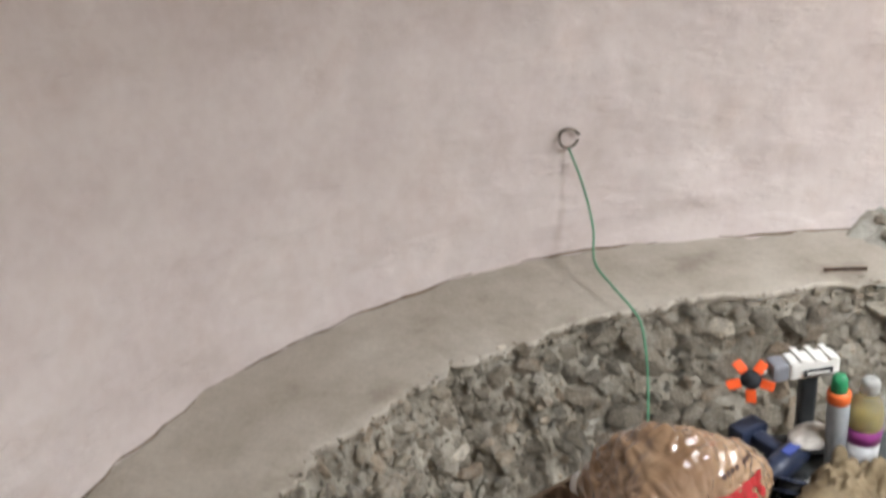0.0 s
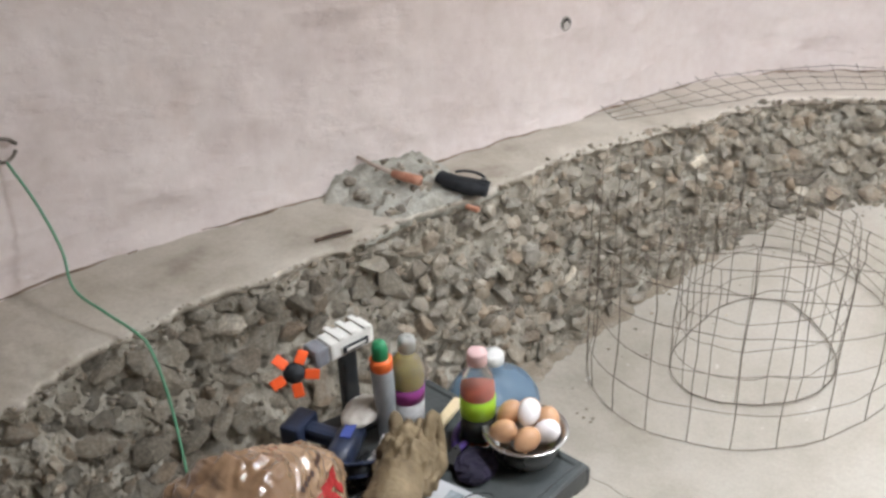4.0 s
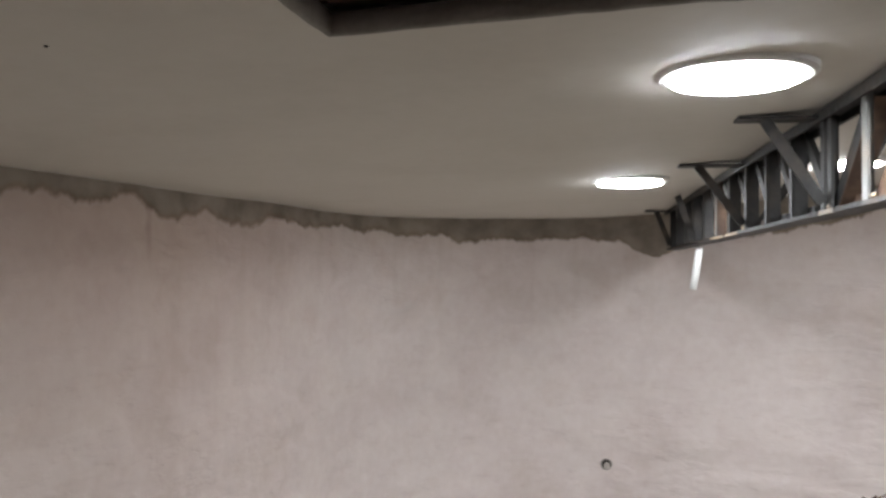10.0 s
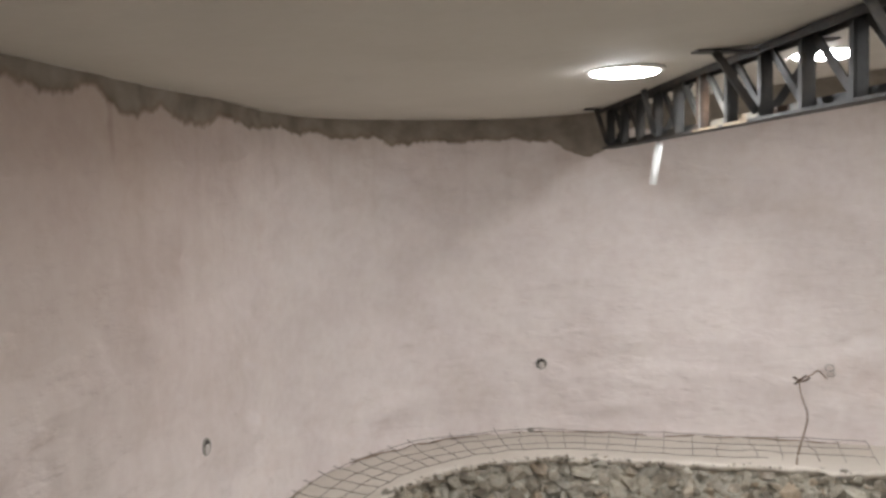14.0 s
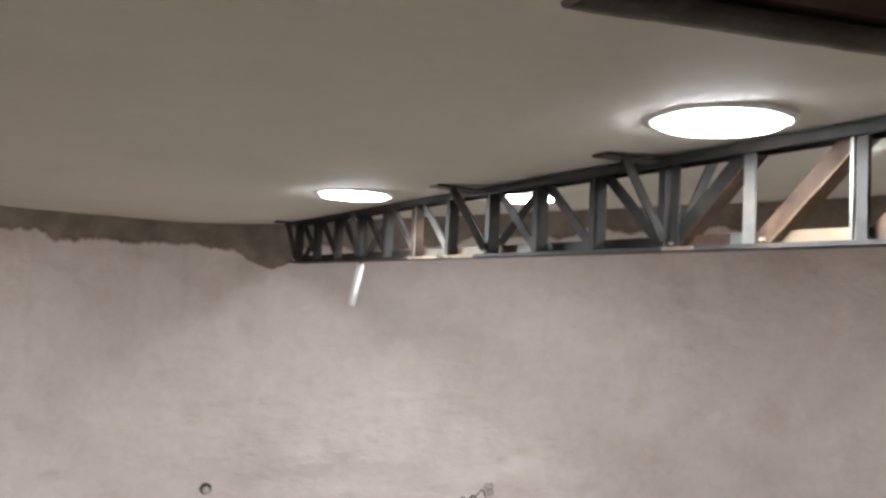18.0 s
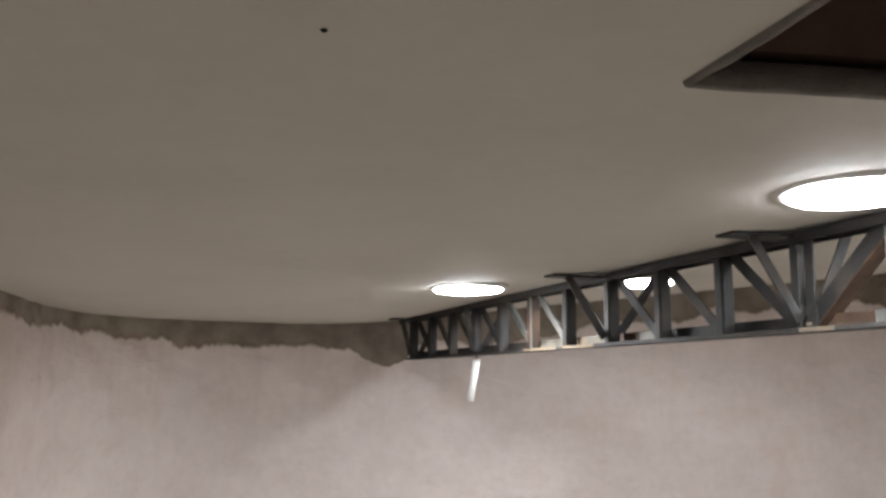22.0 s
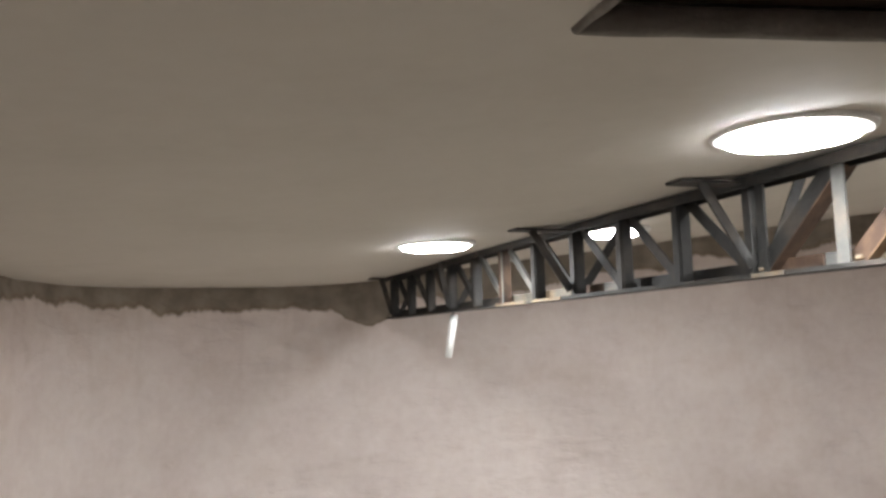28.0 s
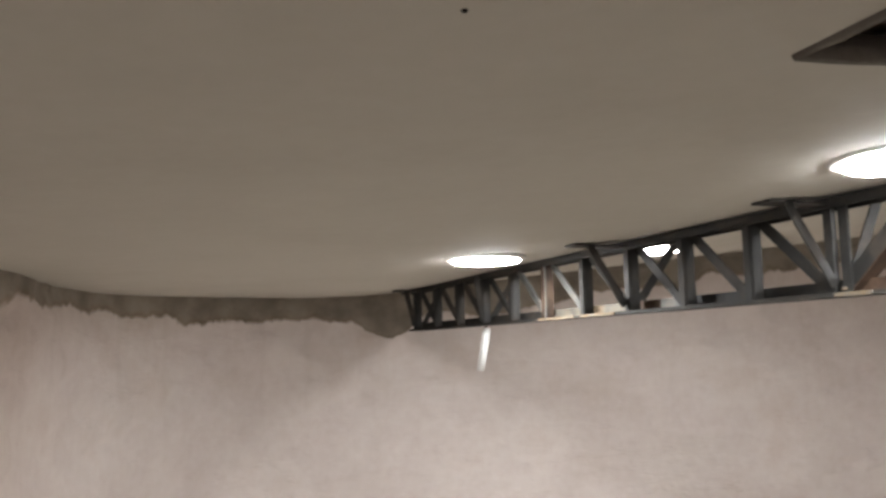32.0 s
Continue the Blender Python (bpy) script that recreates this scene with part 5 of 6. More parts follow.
def printed_on_bag():
    """Red and dark marks that follow the bag's front."""
    film = next(o for o in bag.children if o.name.startswith("film"))
    from_dir = Vector((0.15, -1.0, 0.55)).normalized()
    me = film.data
    tree = BVHTree.FromPolygons([v.co for v in me.vertices], [list(p.vertices) for p in me.polygons])

    def strip(name, pts, w, mat):
        bm = bmesh.new()
        prev = None
        side = Vector((0, 0, 1)).cross(from_dir).normalized()
        up = from_dir.cross(side).normalized()
        for i in range(len(pts)):
            p = pts[i]
            q = pts[min(i + 1, len(pts) - 1)]
            o = pts[max(i - 1, 0)]
            dx, dy = q[0] - o[0], q[1] - o[1]
            k = math.hypot(dx, dy) or 1
            pair = []
            for s in (-0.5, 0.5):
                x, y = p[0] - dy / k * w * s, p[1] + dx / k * w * s
                src = Vector((0.022, 0, 0.086)) + side * x + up * y + from_dir * 0.4
                hit = tree.ray_cast(src, -from_dir)
                if hit[0] is None:
                    break
                pair.append(bm.verts.new(hit[0] + from_dir * 0.0026))
            if len(pair) < 2:
                prev = None
                continue
            if prev:
                bm.faces.new((prev[0], pair[0], pair[1], prev[1]))
            prev = pair
        part(name, bm, mat, bag)

    def fine(pts, n=7):
        return [(a[0] + (b[0] - a[0]) * i / n, a[1] + (b[1] - a[1]) * i / n) for a, b in zip(pts, pts[1:]) for i in range(n)] + [pts[-1]]

    for pts, w in (([(-0.065, 0.016), (-0.035, 0.014), (0.0, 0.012)], 0.010), ([(-0.030, 0.012), (0.01, 0.008), (0.05, 0.010)], 0.020), ([(0.012, 0.002), (0.03, -0.006), (0.055, -0.010)], 0.016), ([(0.05, 0.014), (0.08, 0.014), (0.108, 0.020)], 0.020), ([(0.055, 0.002), (0.075, -0.012), (0.082, -0.030)], 0.018), ([(0.092, 0.010), (0.10, -0.008), (0.112, -0.018)], 0.016)):
        strip("red_print", fine(pts), w, BAGRED)
    for k in range(8):
        x = 0.005 + 0.0125 * k
        if k == 4:
            continue
        strip("dark_print", fine([(x, 0.048 + 0.001 * k), (x + 0.007, 0.054 + 0.001 * k)], 3), 0.009, BAGINK)


printed_on_bag()

CARD = shade("brown_card", [(0.12, 0.083, 0.052), (0.21, 0.148, 0.098)], scale=8, rough=0.8, bump=0.002)
card = thing("cardboard_tray", "brown moulded cardboard egg tray leaning under the bag", "cardboard tray", on_table(0.095, 0.116, 0.012, 8, 0, -14))
def tray_mesh(w, d):
    """A moulded pulp tray: rows of cups with a turned-down edge."""
    n = 40
    rows = []
    for i in range(n + 1):
        row = []
        for k in range(n + 1):
            x, y = w * (i / n - 0.5), d * (k / n - 0.5)
            z = 0.006 + 0.007 * math.cos(2 * math.pi * x / 0.046) * math.cos(2 * math.pi * y / 0.046)
            if i in (0, n) or k in (0, n):
                z = -0.016
            row.append((x, y, z + 0.002 * noise.noise(Vector((x * 60, y * 60, 1)))))
        rows.append(row)
    return grid_mesh("tray", rows, CARD)


tray_ob = tray_mesh(0.18, 0.22)
tray_ob.parent, tray_ob.matrix_basis = card, pose(0.03, 0, 0.012)
for y in (-0.105, 0.105):
    part("rim", box(0.19, 0.012, 0.026, 0.03, y, -0.004, 0.004), CARD, card)
part("rim", box(0.012, 0.20, 0.030, -0.062, 0, -0.004, 0.004), CARD, card)
tagged(part("white_ball", lathe([(0.004, 0.0), (0.02, 0.004), (0.033, 0.02), (0.036, 0.036), (0.033, 0.052), (0.02, 0.068), (0.0005, 0.072)], 24), WHITEPVC, None, smooth=True, m=on_table(0.155, 0.03, 0.0)), "plain white round plastic ball beside the brown bag", "ball")


# dust mask
def build_mask():
    m = thing("dust_mask", "white moulded dust mask with a paper tag and yellow straps", "dust mask", on_table(0.238, 0.300, 0.013, 170) @ Matrix.Diagonal((1.25, 1.25, 1.15, 1)))
    bm = bmesh.new()
    bmesh.ops.create_uvsphere(bm, u_segments=28, v_segments=18, radius=1)
    bmesh.ops.delete(bm, geom=[v for v in bm.verts if v.co.z < -0.05], context="VERTS")
    for v in bm.verts:
        taper = 1 - 0.25 * v.co.y
        v.co = Vector((v.co.x * 0.047 * taper, v.co.y * 0.058, v.co.z * 0.046 * (1 - 0.25 * v.co.y) + 0.002))
    shell = part("shell", bm, shade("mask_felt", [(0.36, 0.335, 0.295), (0.49, 0.465, 0.425)], scale=14, rough=0.9, bump=0.001), m, smooth=True)
    part("tag", box(0.034, 0.026, 0.002, 0.004, 0.018, 0.044, 0.0005), CARD, shell, "small printed tan tag")
    y = plain("yellow_elastic", (0.62, 0.55, 0.12), rough=0.7)
    part("strap", tube(curve_points([(-0.045, -0.03, 0.004), (-0.05, -0.06, 0.004), (-0.03, -0.075, 0.006), (0.02, -0.07, 0.004), (0.06, -0.055, 0.006), (0.10, -0.06, 0.008)], 8), 0.0022, 6), y, m, smooth=True)
    part("strap", tube(curve_points([(0.045, -0.03, 0.004), (0.06, -0.045, 0.008), (0.10, -0.05, 0.004)], 8), 0.0022, 6), y, m, smooth=True)


build_mask()


# gloves
def build_glove(name, label, at, material, cuff, scale, fold, long_cuff=1.0, curl=1.0):
    g = thing(name, label, "glove", at)
    bm = crumple(0.047 * scale, 0.062 * scale, 0.026 * scale, fold, 0.20, 5)
    for v in bm.verts:
        v.co.z += 0.006 * scale * max(0.0, noise.noise(Vector((v.co.x * 40, v.co.y * 22, fold))))
    part("palm", bm, material, g, smooth=True)
    for k in range(4):
        x = (-0.030 + 0.020 * k) * scale
        bend = 0.010 * math.sin(k * 2.1 + fold)
        reach = 0.106 - 0.008 * abs(k - 1.5) - 0.030 * (1 - curl)
        pts = curve_points([(x * 0.9, 0.030 * scale, 0.024 * scale), (x * 1.1, (0.066 + 0.004 * k) * scale, 0.030 * scale + bend), (x * 1.25 + bend, reach * scale, 0.016), (x * 1.2 + bend * 2, (reach - 0.014 * (1 - curl) * 2) * scale, 0.008)], 5)
        part("finger", tube(pts, [0.0125 * scale * (1 + 0.12 * noise.noise(Vector((i * 0.9, k, fold)))) for i in range(len(pts) - 2)] + [0.010 * scale, 0.006 * scale], 10), material, g, smooth=True)
    pts = curve_points([(0.042 * scale, -0.01, 0.02), (0.056 * scale, 0.02, 0.022), (0.054 * scale, 0.048, 0.010)], 5)
    part("thumb", tube(pts, [0.013 * scale] * (len(pts) - 2) + [0.010 * scale, 0.005 * scale], 10), material, g, smooth=True)
    bm = bmesh.new()
    n = 36
    rings = []
    for r0, y, z in ((0.94, -0.030, 0.026), (1.0, -0.060 * long_cuff, 0.027), (1.06, -0.088 * long_cuff, 0.028), (1.14, -0.108 * long_cuff, 0.030), (1.08, -0.109 * long_cuff, 0.030), (1.0, -0.085 * long_cuff, 0.028), (0.90, -0.045, 0.026)):
        ring = []
        for i in range(n):
            a = 2 * math.pi * i / n
            w = 1 + 0.13 * noise.noise(Vector((math.cos(a) * 1.8, math.sin(a) * 1.8, y * 25 + fold)))
            ring.append(bm.verts.new((0.047 * scale * r0 * w * math.cos(a), (y + 0.010 * math.sin(2 * a + fold) * (r0 > 1.04)) * scale, max(0.002, z * scale + 0.027 * scale * r0 * w * math.sin(a) + 0.002))))
        rings.append(ring)
    for a, b in zip(rings, rings[1:]):
        for i in range(n):
            bm.faces.new((a[i], b[i], b[(i + 1) % n], a[(i + 1) % n]))
    part("cuff", bm, cuff, g, smooth=True)


LEATHER = shade("tan_leather", [(0.085, 0.06, 0.032), (0.165, 0.122, 0.068), (0.25, 0.19, 0.115)], scale=13, rough=0.75, bump=0.010, bump_scale=28, fine=0.2)
DARKGLOVE = shade("dark_rubber", [(0.03, 0.04, 0.04), (0.06, 0.075, 0.07), (0.10, 0.115, 0.105)], scale=12, rough=0.5, bump=0.004, bump_scale=50)
build_glove("work_glove", "worn tan leather work glove with a wide cuff on the table", on_table(0.590, 0.205, 0.008, -58, 8, 0) @ Matrix.Diagonal((0.82, 0.92, 1.55, 1)), LEATHER, LEATHER, 1.28, 1.7, 1.15, 0.0)
build_glove("rubber_glove", "crumpled dark green rubber glove beside the dust mask", on_table(0.300, 0.318, 0.012, 172), DARKGLOVE, DARKGLOVE, 0.82, 5.1)


# rolled paper
def build_scroll():
    s = thing("paper_roll", "loose roll of cream paper lying across the table", "paper roll", on_table(0.376, 0.286, 0.008, -67) @ Matrix.Diagonal((1.1, 1.2, 1.15, 1)))
    bm = bmesh.new()
    turns, n, half = 1.35, 60, 0.105
    grid = []
    for i in range(n + 1):
        a = 2 * math.pi * turns * i / n
        r = 0.034 + 0.006 * i / n
        row = []
        for k in range(9):
            x = -half + 2 * half * k / 8
            rr = r * (1 + 0.05 * noise.noise(Vector((x * 10, a, 1))) + 0.18 * k / 8)
            row.append(bm.verts.new((x, rr * math.cos(a - 1.2), 0.046 + rr * math.sin(a - 1.2) * 0.86)))
        grid.append(row)
    for a, b in zip(grid, grid[1:]):
        for k in range(8):
            bm.faces.new((a[k], b[k], b[k + 1], a[k + 1]))
    r = bmesh.ops.extrude_face_region(bm, geom=list(bm.faces))
    bmesh.ops.scale(bm, verts=[v for v in r["geom"] if isinstance(v, bmesh.types.BMVert)], vec=(1, 0.985, 0.985))
    part("paper", bm, shade("cream_paper", [(0.50, 0.465, 0.395), (0.60, 0.57, 0.505)], scale=6, rough=0.8, fine=0.08), s, smooth=True)
    part("inner_sheet", box(0.10, 0.05, 0.002, 0.07, -0.004, 0.012), PAPER, s)


build_scroll()


# loops of thin lead dropped on the printed sheet
def build_loops():
    rng = random.Random(31)
    g = thing("lead_bundle", "loose bundle of thin black lead on the printed paper", "lead", on_table(0.580, 0.345, 0.012, 20))
    for k in range(5):
        r, ox, oy = rng.uniform(0.022, 0.048), rng.uniform(-0.02, 0.025), rng.uniform(-0.02, 0.02)
        squash, a0 = rng.uniform(0.45, 0.9), rng.uniform(0, 6)
        pts = []
        for i in range(22):
            a = a0 + 5.6 * i / 21
            x, y = r * math.cos(a), r * squash * math.sin(a)
            pts.append((ox + x * math.cos(k) - y * math.sin(k), oy + x * math.sin(k) + y * math.cos(k), 0.002 + 0.0012 * k + 0.006 * abs(math.sin(a * 1.5 + k))))
        part("loop", tube(pts, 0.0012, 6), BLACKCABLE, g, smooth=True)
    part("tail", tube(curve_points([(0.03, 0.02, 0.004), (0.06, 0.0, 0.006), (0.075, -0.03, 0.004), (0.05, -0.05, 0.004)], 8), 0.0013, 6), BLACKCABLE, g, smooth=True)
    # the lead's small black plug
    part("end_piece", box(0.018, 0.008, 0.007, -0.045, 0.02, 0.0, 0.002, 30), BLACK, g)


build_loops()


# bowl of eggs
STAINLESS = shade("stainless_steel", [(0.42, 0.41, 0.39), (0.55, 0.54, 0.52)], scale=10, rough=0.28, metal=0.95, fine=0.05)
bowl = thing("steel_bowl", "small shiny stainless steel bowl on the table", "bowl", on_table(0.80, 0.315, 0.001))
part("shell", lathe([(0.0005, 0.0), (0.048, 0.0), (0.058, 0.006), (0.068, 0.030), (0.074, 0.056), (0.082, 0.060), (0.083, 0.062), (0.072, 0.060), (0.064, 0.028), (0.050, 0.006), (0.0005, 0.004)], 48), STAINLESS, bowl, smooth=True)
BROWNEGG = shade("brown_eggshell", [(0.42, 0.23, 0.12), (0.52, 0.31, 0.175)], scale=25, rough=0.45, fine=0.08)
WHITEEGG = shade("white_eggshell", [(0.72, 0.68, 0.67), (0.80, 0.77, 0.76)], scale=25, rough=0.4, fine=0.04)


def egg_mesh():
    prof = []
    for i in range(13):
        a = math.pi * i / 12
        prof.append((max(0.0005, 0.0218 * math.sin(a) * (1 - 0.12 * math.cos(a))), -0.0285 * math.cos(a)))
    return lathe(prof, 24)


for k, (x, y, z, rx, ry, brown) in enumerate(((-0.035, 0.026, 0.063, 70, 20, 1), (0.004, 0.042, 0.075, 55, 60, 1), (0.020, 0.008, 0.083, 60, 110, 0), (0.046, 0.030, 0.064, 40, 10, 1), (-0.028, -0.026, 0.066, 75, 80, 1), (0.012, -0.040, 0.068, 60, 30, 0), (0.044, -0.022, 0.066, 62, 140, 1), (0.0, 0.0, 0.036, 80, 0, 1))):
    ob = part("egg", egg_mesh(), BROWNEGG if brown else WHITEEGG, None, smooth=True, m=on_table(0.80, 0.315, 0.001) @ pose(x, y, z, rx, 0, ry))
    tagged(ob, "brown hen's egg lying in the steel bowl" if brown else "white hen's egg lying in the steel bowl", "egg", "eggs in the bowl")


# bottles
def build_bottle(name, label, at, prof, cap_prof, body, cap, bands, fill):
    b = thing(name, label, "bottle", at)
    shell = part("body", lathe(prof, 36), body, b, smooth=True)
    part("cap", lathe(cap_prof, 28), cap, shell, smooth=True)
    for bn, r, z0, z1, mat, lab in bands:
        part(bn, lathe([(r - 0.001, z0), (r, z0 + 0.0005), (r, z1 - 0.0005), (r - 0.001, z1)], 36), mat, shell, lab, smooth=True)
    if fill:
        part("content", lathe(fill[0], 30), fill[1], shell, fill[2], smooth=True)


PET = shade("clear_bottle_plastic", [(0.80, 0.80, 0.78), (0.86, 0.86, 0.84)], scale=4, rough=0.08, transmission=0.9, ior=1.12, fine=0.0)
MILKY = shade("frosted_cap", [(0.50, 0.50, 0.47), (0.60, 0.60, 0.57)], scale=20, rough=0.3, transmission=0.5, ior=1.2)
PINKCAP = plain("pale_pink_cap", (0.62, 0.42, 0.40), rough=0.45)
build_bottle("juice_bottle", "clear bottle of red drink with a green and black label", on_table(0.772, 0.220, 0.001),
             [(0.026, 0.0), (0.033, 0.004), (0.034, 0.02), (0.034, 0.11), (0.033, 0.135), (0.029, 0.158), (0.020, 0.172), (0.0165, 0.178), (0.0165, 0.192)],
             [(0.0175, 0.184), (0.0195, 0.186), (0.0195, 0.208), (0.0175, 0.212), (0.0005, 0.212)], PET, PINKCAP,
             [("green_label", 0.0348, 0.070, 0.112, plain("lime_label", (0.33, 0.55, 0.03), rough=0.4), "lime green label band"), ("black_label", 0.0348, 0.018, 0.070, plain("black_label", (0.02, 0.022, 0.02), rough=0.4), "black label band")],
             ([(0.0005, 0.004), (0.030, 0.006), (0.031, 0.11), (0.030, 0.130), (0.0005, 0.130)], plain("red_drink", (0.62, 0.12, 0.06), rough=0.2), "red drink"))
build_bottle("oil_bottle", "clear bottle of yellow oil with a purple and white label", on_table(0.705, 0.085, 0.001, 0, 4),
             [(0.028, 0.0), (0.034, 0.004), (0.035, 0.02), (0.035, 0.105), (0.036, 0.12), (0.0345, 0.15), (0.027, 0.176), (0.0170, 0.188), (0.0150, 0.205)],
             [(0.0160, 0.196), (0.0175, 0.198), (0.0175, 0.218), (0.0150, 0.225), (0.006, 0.226), (0.0005, 0.222)], PET, MILKY,
             [("purple_label", 0.0362, 0.085, 0.118, plain("purple_label", (0.28, 0.05, 0.22), rough=0.4), "purple label band"), ("white_label", 0.0358, 0.015, 0.085, shade("white_label_print", [(0.45, 0.45, 0.46), (0.68, 0.68, 0.68)], scale=60, rough=0.45), "white printed label band")],
             ([(0.0005, 0.006), (0.031, 0.008), (0.032, 0.15), (0.028, 0.168), (0.0005, 0.168)], plain("yellow_oil", (0.46, 0.36, 0.06), rough=0.15), "yellow oil"))
tubeglue = thing("sealant_tube", "silver sealant tube with an orange band and green cap", "sealant tube", on_table(0.667, 0.075, 0.0, 0, 3, -5) @ Matrix.Diagonal((1, 1, 1.12, 1)))
part("body", lathe([(0.018, 0.0), (0.021, 0.002), (0.0215, 0.02), (0.0215, 0.165), (0.020, 0.170)], 28), shade("silver_label", [(0.30, 0.33, 0.35), (0.46, 0.48, 0.49)], scale=30, rough=0.4, metal=0.2), tubeglue, smooth=True)
part("band", lathe([(0.020, 0.158), (0.0222, 0.160), (0.0222, 0.178), (0.019, 0.182)], 28), plain("orange_band", (0.80, 0.16, 0.04), rough=0.4), tubeglue, "orange band", smooth=True)
part("cap", lathe([(0.0150, 0.180), (0.0160, 0.182), (0.0150, 0.205), (0.012, 0.213), (0.0005, 0.214)], 28), plain("green_cap", (0.02, 0.22, 0.09), rough=0.4), tubeglue, "green cap", smooth=True)


# white gadget with an orange-petalled rotor on a small stand
def build_gadget():
    g = thing("toy_windmill", "white boxy motor toy with an orange-petalled black rotor on a stand", "toy", on_table(0.61, 0.0, 0.0, -14) @ Matrix.Diagonal((1.12, 1.12, 1.06, 1)))
    white, orange = plain("white_casing", (0.74, 0.73, 0.68), rough=0.35), plain("fluorescent_orange", (0.95, 0.13, 0.03), rough=0.45)
    grey = plain("grey_casing", (0.28, 0.29, 0.32), rough=0.35, metal=0.3)
    part("body", box(0.092, 0.042, 0.036, 0.022, 0.0, 0.188, 0.006, 10), white, g)
    for k in range(3):
        part("rib", box(0.012, 0.050, 0.006, 0.0 + 0.026 * k, 0.004 * k, 0.222, 0.002, 10), white, g)
    plate = part("nameplate", box(0.052, 0.002, 0.014, 0.030, -0.0235, 0.196, 0.0005, 10), BLACK, g, "dark plate with a plain white bar")
    part("print_bar", box(0.040, 0.001, 0.005, 0.030, -0.0252, 0.200, 0.0, 10), white, plate)
    part("gearbox", box(0.030, 0.040, 0.036, -0.038, -0.010, 0.186, 0.007, 10), grey, g)
    part("axle", tube([(-0.05, -0.012, 0.202), (-0.078, -0.018, 0.197)], 0.008, 12), ZINC, g, smooth=True)
    part("stand", box(0.030, 0.026, 0.190, 0.024, 0.008, 0.0, 0.006), DARKPLASTIC, g)
    part("foot", box(0.10, 0.06, 0.012, 0.02, 0.01, 0.0, 0.004), DARKPLASTIC, g)
    hub = pose(-0.086, -0.022, 0.190) @ pose(0, 0, 0, 52, -42, 10) @ Matrix.Diagonal((0.88, 0.88, 0.88, 1))
    hub_ob = part("hub", lathe([(0.0005, -0.008), (0.017, -0.008), (0.021, 0.0), (0.017, 0.008), (0.0005, 0.010)], 20), BLACK, g, "black hub", smooth=True, m=hub)
    for k in range(5):
        a = 72 * k + 12
        bm = box(0.028, 0.021, 0.004, 0.034, 0, 0.002, 0.003)
        part("petal", bm, orange, hub_ob, "bright orange petal", m=pose(0, 0, 0, 0, 0, a) @ pose(0, 0, 0, 14, 0, 0))


build_gadget()

# dark blue kit, charger, straps and small tools behind the glove
NAVY = shade("navy_plastic", [(0.012, 0.016, 0.03), (0.03, 0.04, 0.075)], scale=14, rough=0.35)
BLUE = plain("blue_panel", (0.07, 0.10, 0.33), rough=0.35)
kit = thing("cordless_drill", "dark blue cordless drill lying on its side", "drill", on_table(0.555, 0.075, 0.006, 26))
part("body", tube(curve_points([(-0.07, 0, 0.034), (-0.02, 0.0, 0.036), (0.05, 0.004, 0.036)], 6), [0.020] * 3 + [0.028] * 7 + [0.026] * 3, 18), NAVY, kit, smooth=True)
part("chuck", tube([(-0.07, 0, 0.034), (-0.088, 0, 0.034), (-0.108, 0, 0.034)], [0.018, 0.016, 0.009], 16), BLACK, kit, smooth=True)
part("grip", box(0.034, 0.09, 0.032, 0.03, 0.055, 0.012, 0.010, -8), NAVY, kit)
part("battery", box(0.075, 0.045, 0.05, 0.035, 0.115, 0.004, 0.008, -8), NAVY, kit)
part("blue_panel", box(0.042, 0.022, 0.003, 0.012, -0.002, 0.063, 0.001, 4), BLUE, kit, "blue side panel")
cloth = part("white_rag", crumple(0.045, 0.030, 0.022, 8.3, 0.10, 4), shade("rag_cloth", [(0.50, 0.46, 0.40), (0.64, 0.60, 0.54)], scale=14, rough=0.9), None, smooth=True, m=on_table(0.625, 0.045, 0.055, 10))
tagged(cloth, "crumpled off-white rag on top of the drill", "rag")
rule = thing("folding_rule", "white plastic rule with a dark hinge on the table", "rule", on_table(0.60, 0.12, 0.006, 34))
part("blade", box(0.17, 0.018, 0.003, 0.0, 0.0, 0.012, 0.001), WHITEPVC, rule)
part("hinge", lathe([(0.0005, 0.0), (0.006, 0.0), (0.006, 0.018), (0.0005, 0.018)], 14, m=pose(0.07, 0, 0)), BLACK, rule)
for k, (a, b, turn, ln) in enumerate(((0.50, 0.125, 40, 0.11), (0.525, 0.15, -30, 0.08), (0.505, 0.175, 70, 0.09), (0.545, 0.12, 10, 0.11))):
    s = thing("cable_tie", "loose pale plastic strip among the tools", "plastic strip", on_table(a, b, 0.003 + 0.003 * k, turn), group="plastic strips")
    part("strip", box(ln, 0.012, 0.003, 0, 0, 0.0, 0.001), WHITEPVC, s)
    part("head", box(0.014, 0.016, 0.007, ln / 2, 0, 0.0, 0.002), WHITEPVC, s)
rng = random.Random(8)
for k in range(5):
    pts = [on_table(0.43 + 0.16 * rng.random(), 0.07 + 0.13 * rng.random(), 0.008 + 0.02 * rng.random()).translation for _ in range(6)]
    tagged(part("black_lead", tube(curve_points(pts, 8), 0.0032, 6), BLACKCABLE, None, smooth=True), "tangled black lead among the tools", "lead", "tangled leads")
wood = thing("wood_strip", "short bare pale wooden strip beside the bottle", "wood strip", on_table(0.77, 0.135, 0.012, 20, 0, 6))
part("strip", box(0.13, 0.022, 0.012, 0, 0, 0, 0.002), shade("pale_pine", [(0.52, 0.42, 0.25), (0.64, 0.54, 0.36)], scale=5, rough=0.6), wood)
plier = thing("pliers", "pliers with purple-blue handles lying on the table", "pliers", on_table(0.715, 0.215, 0.004, 24))
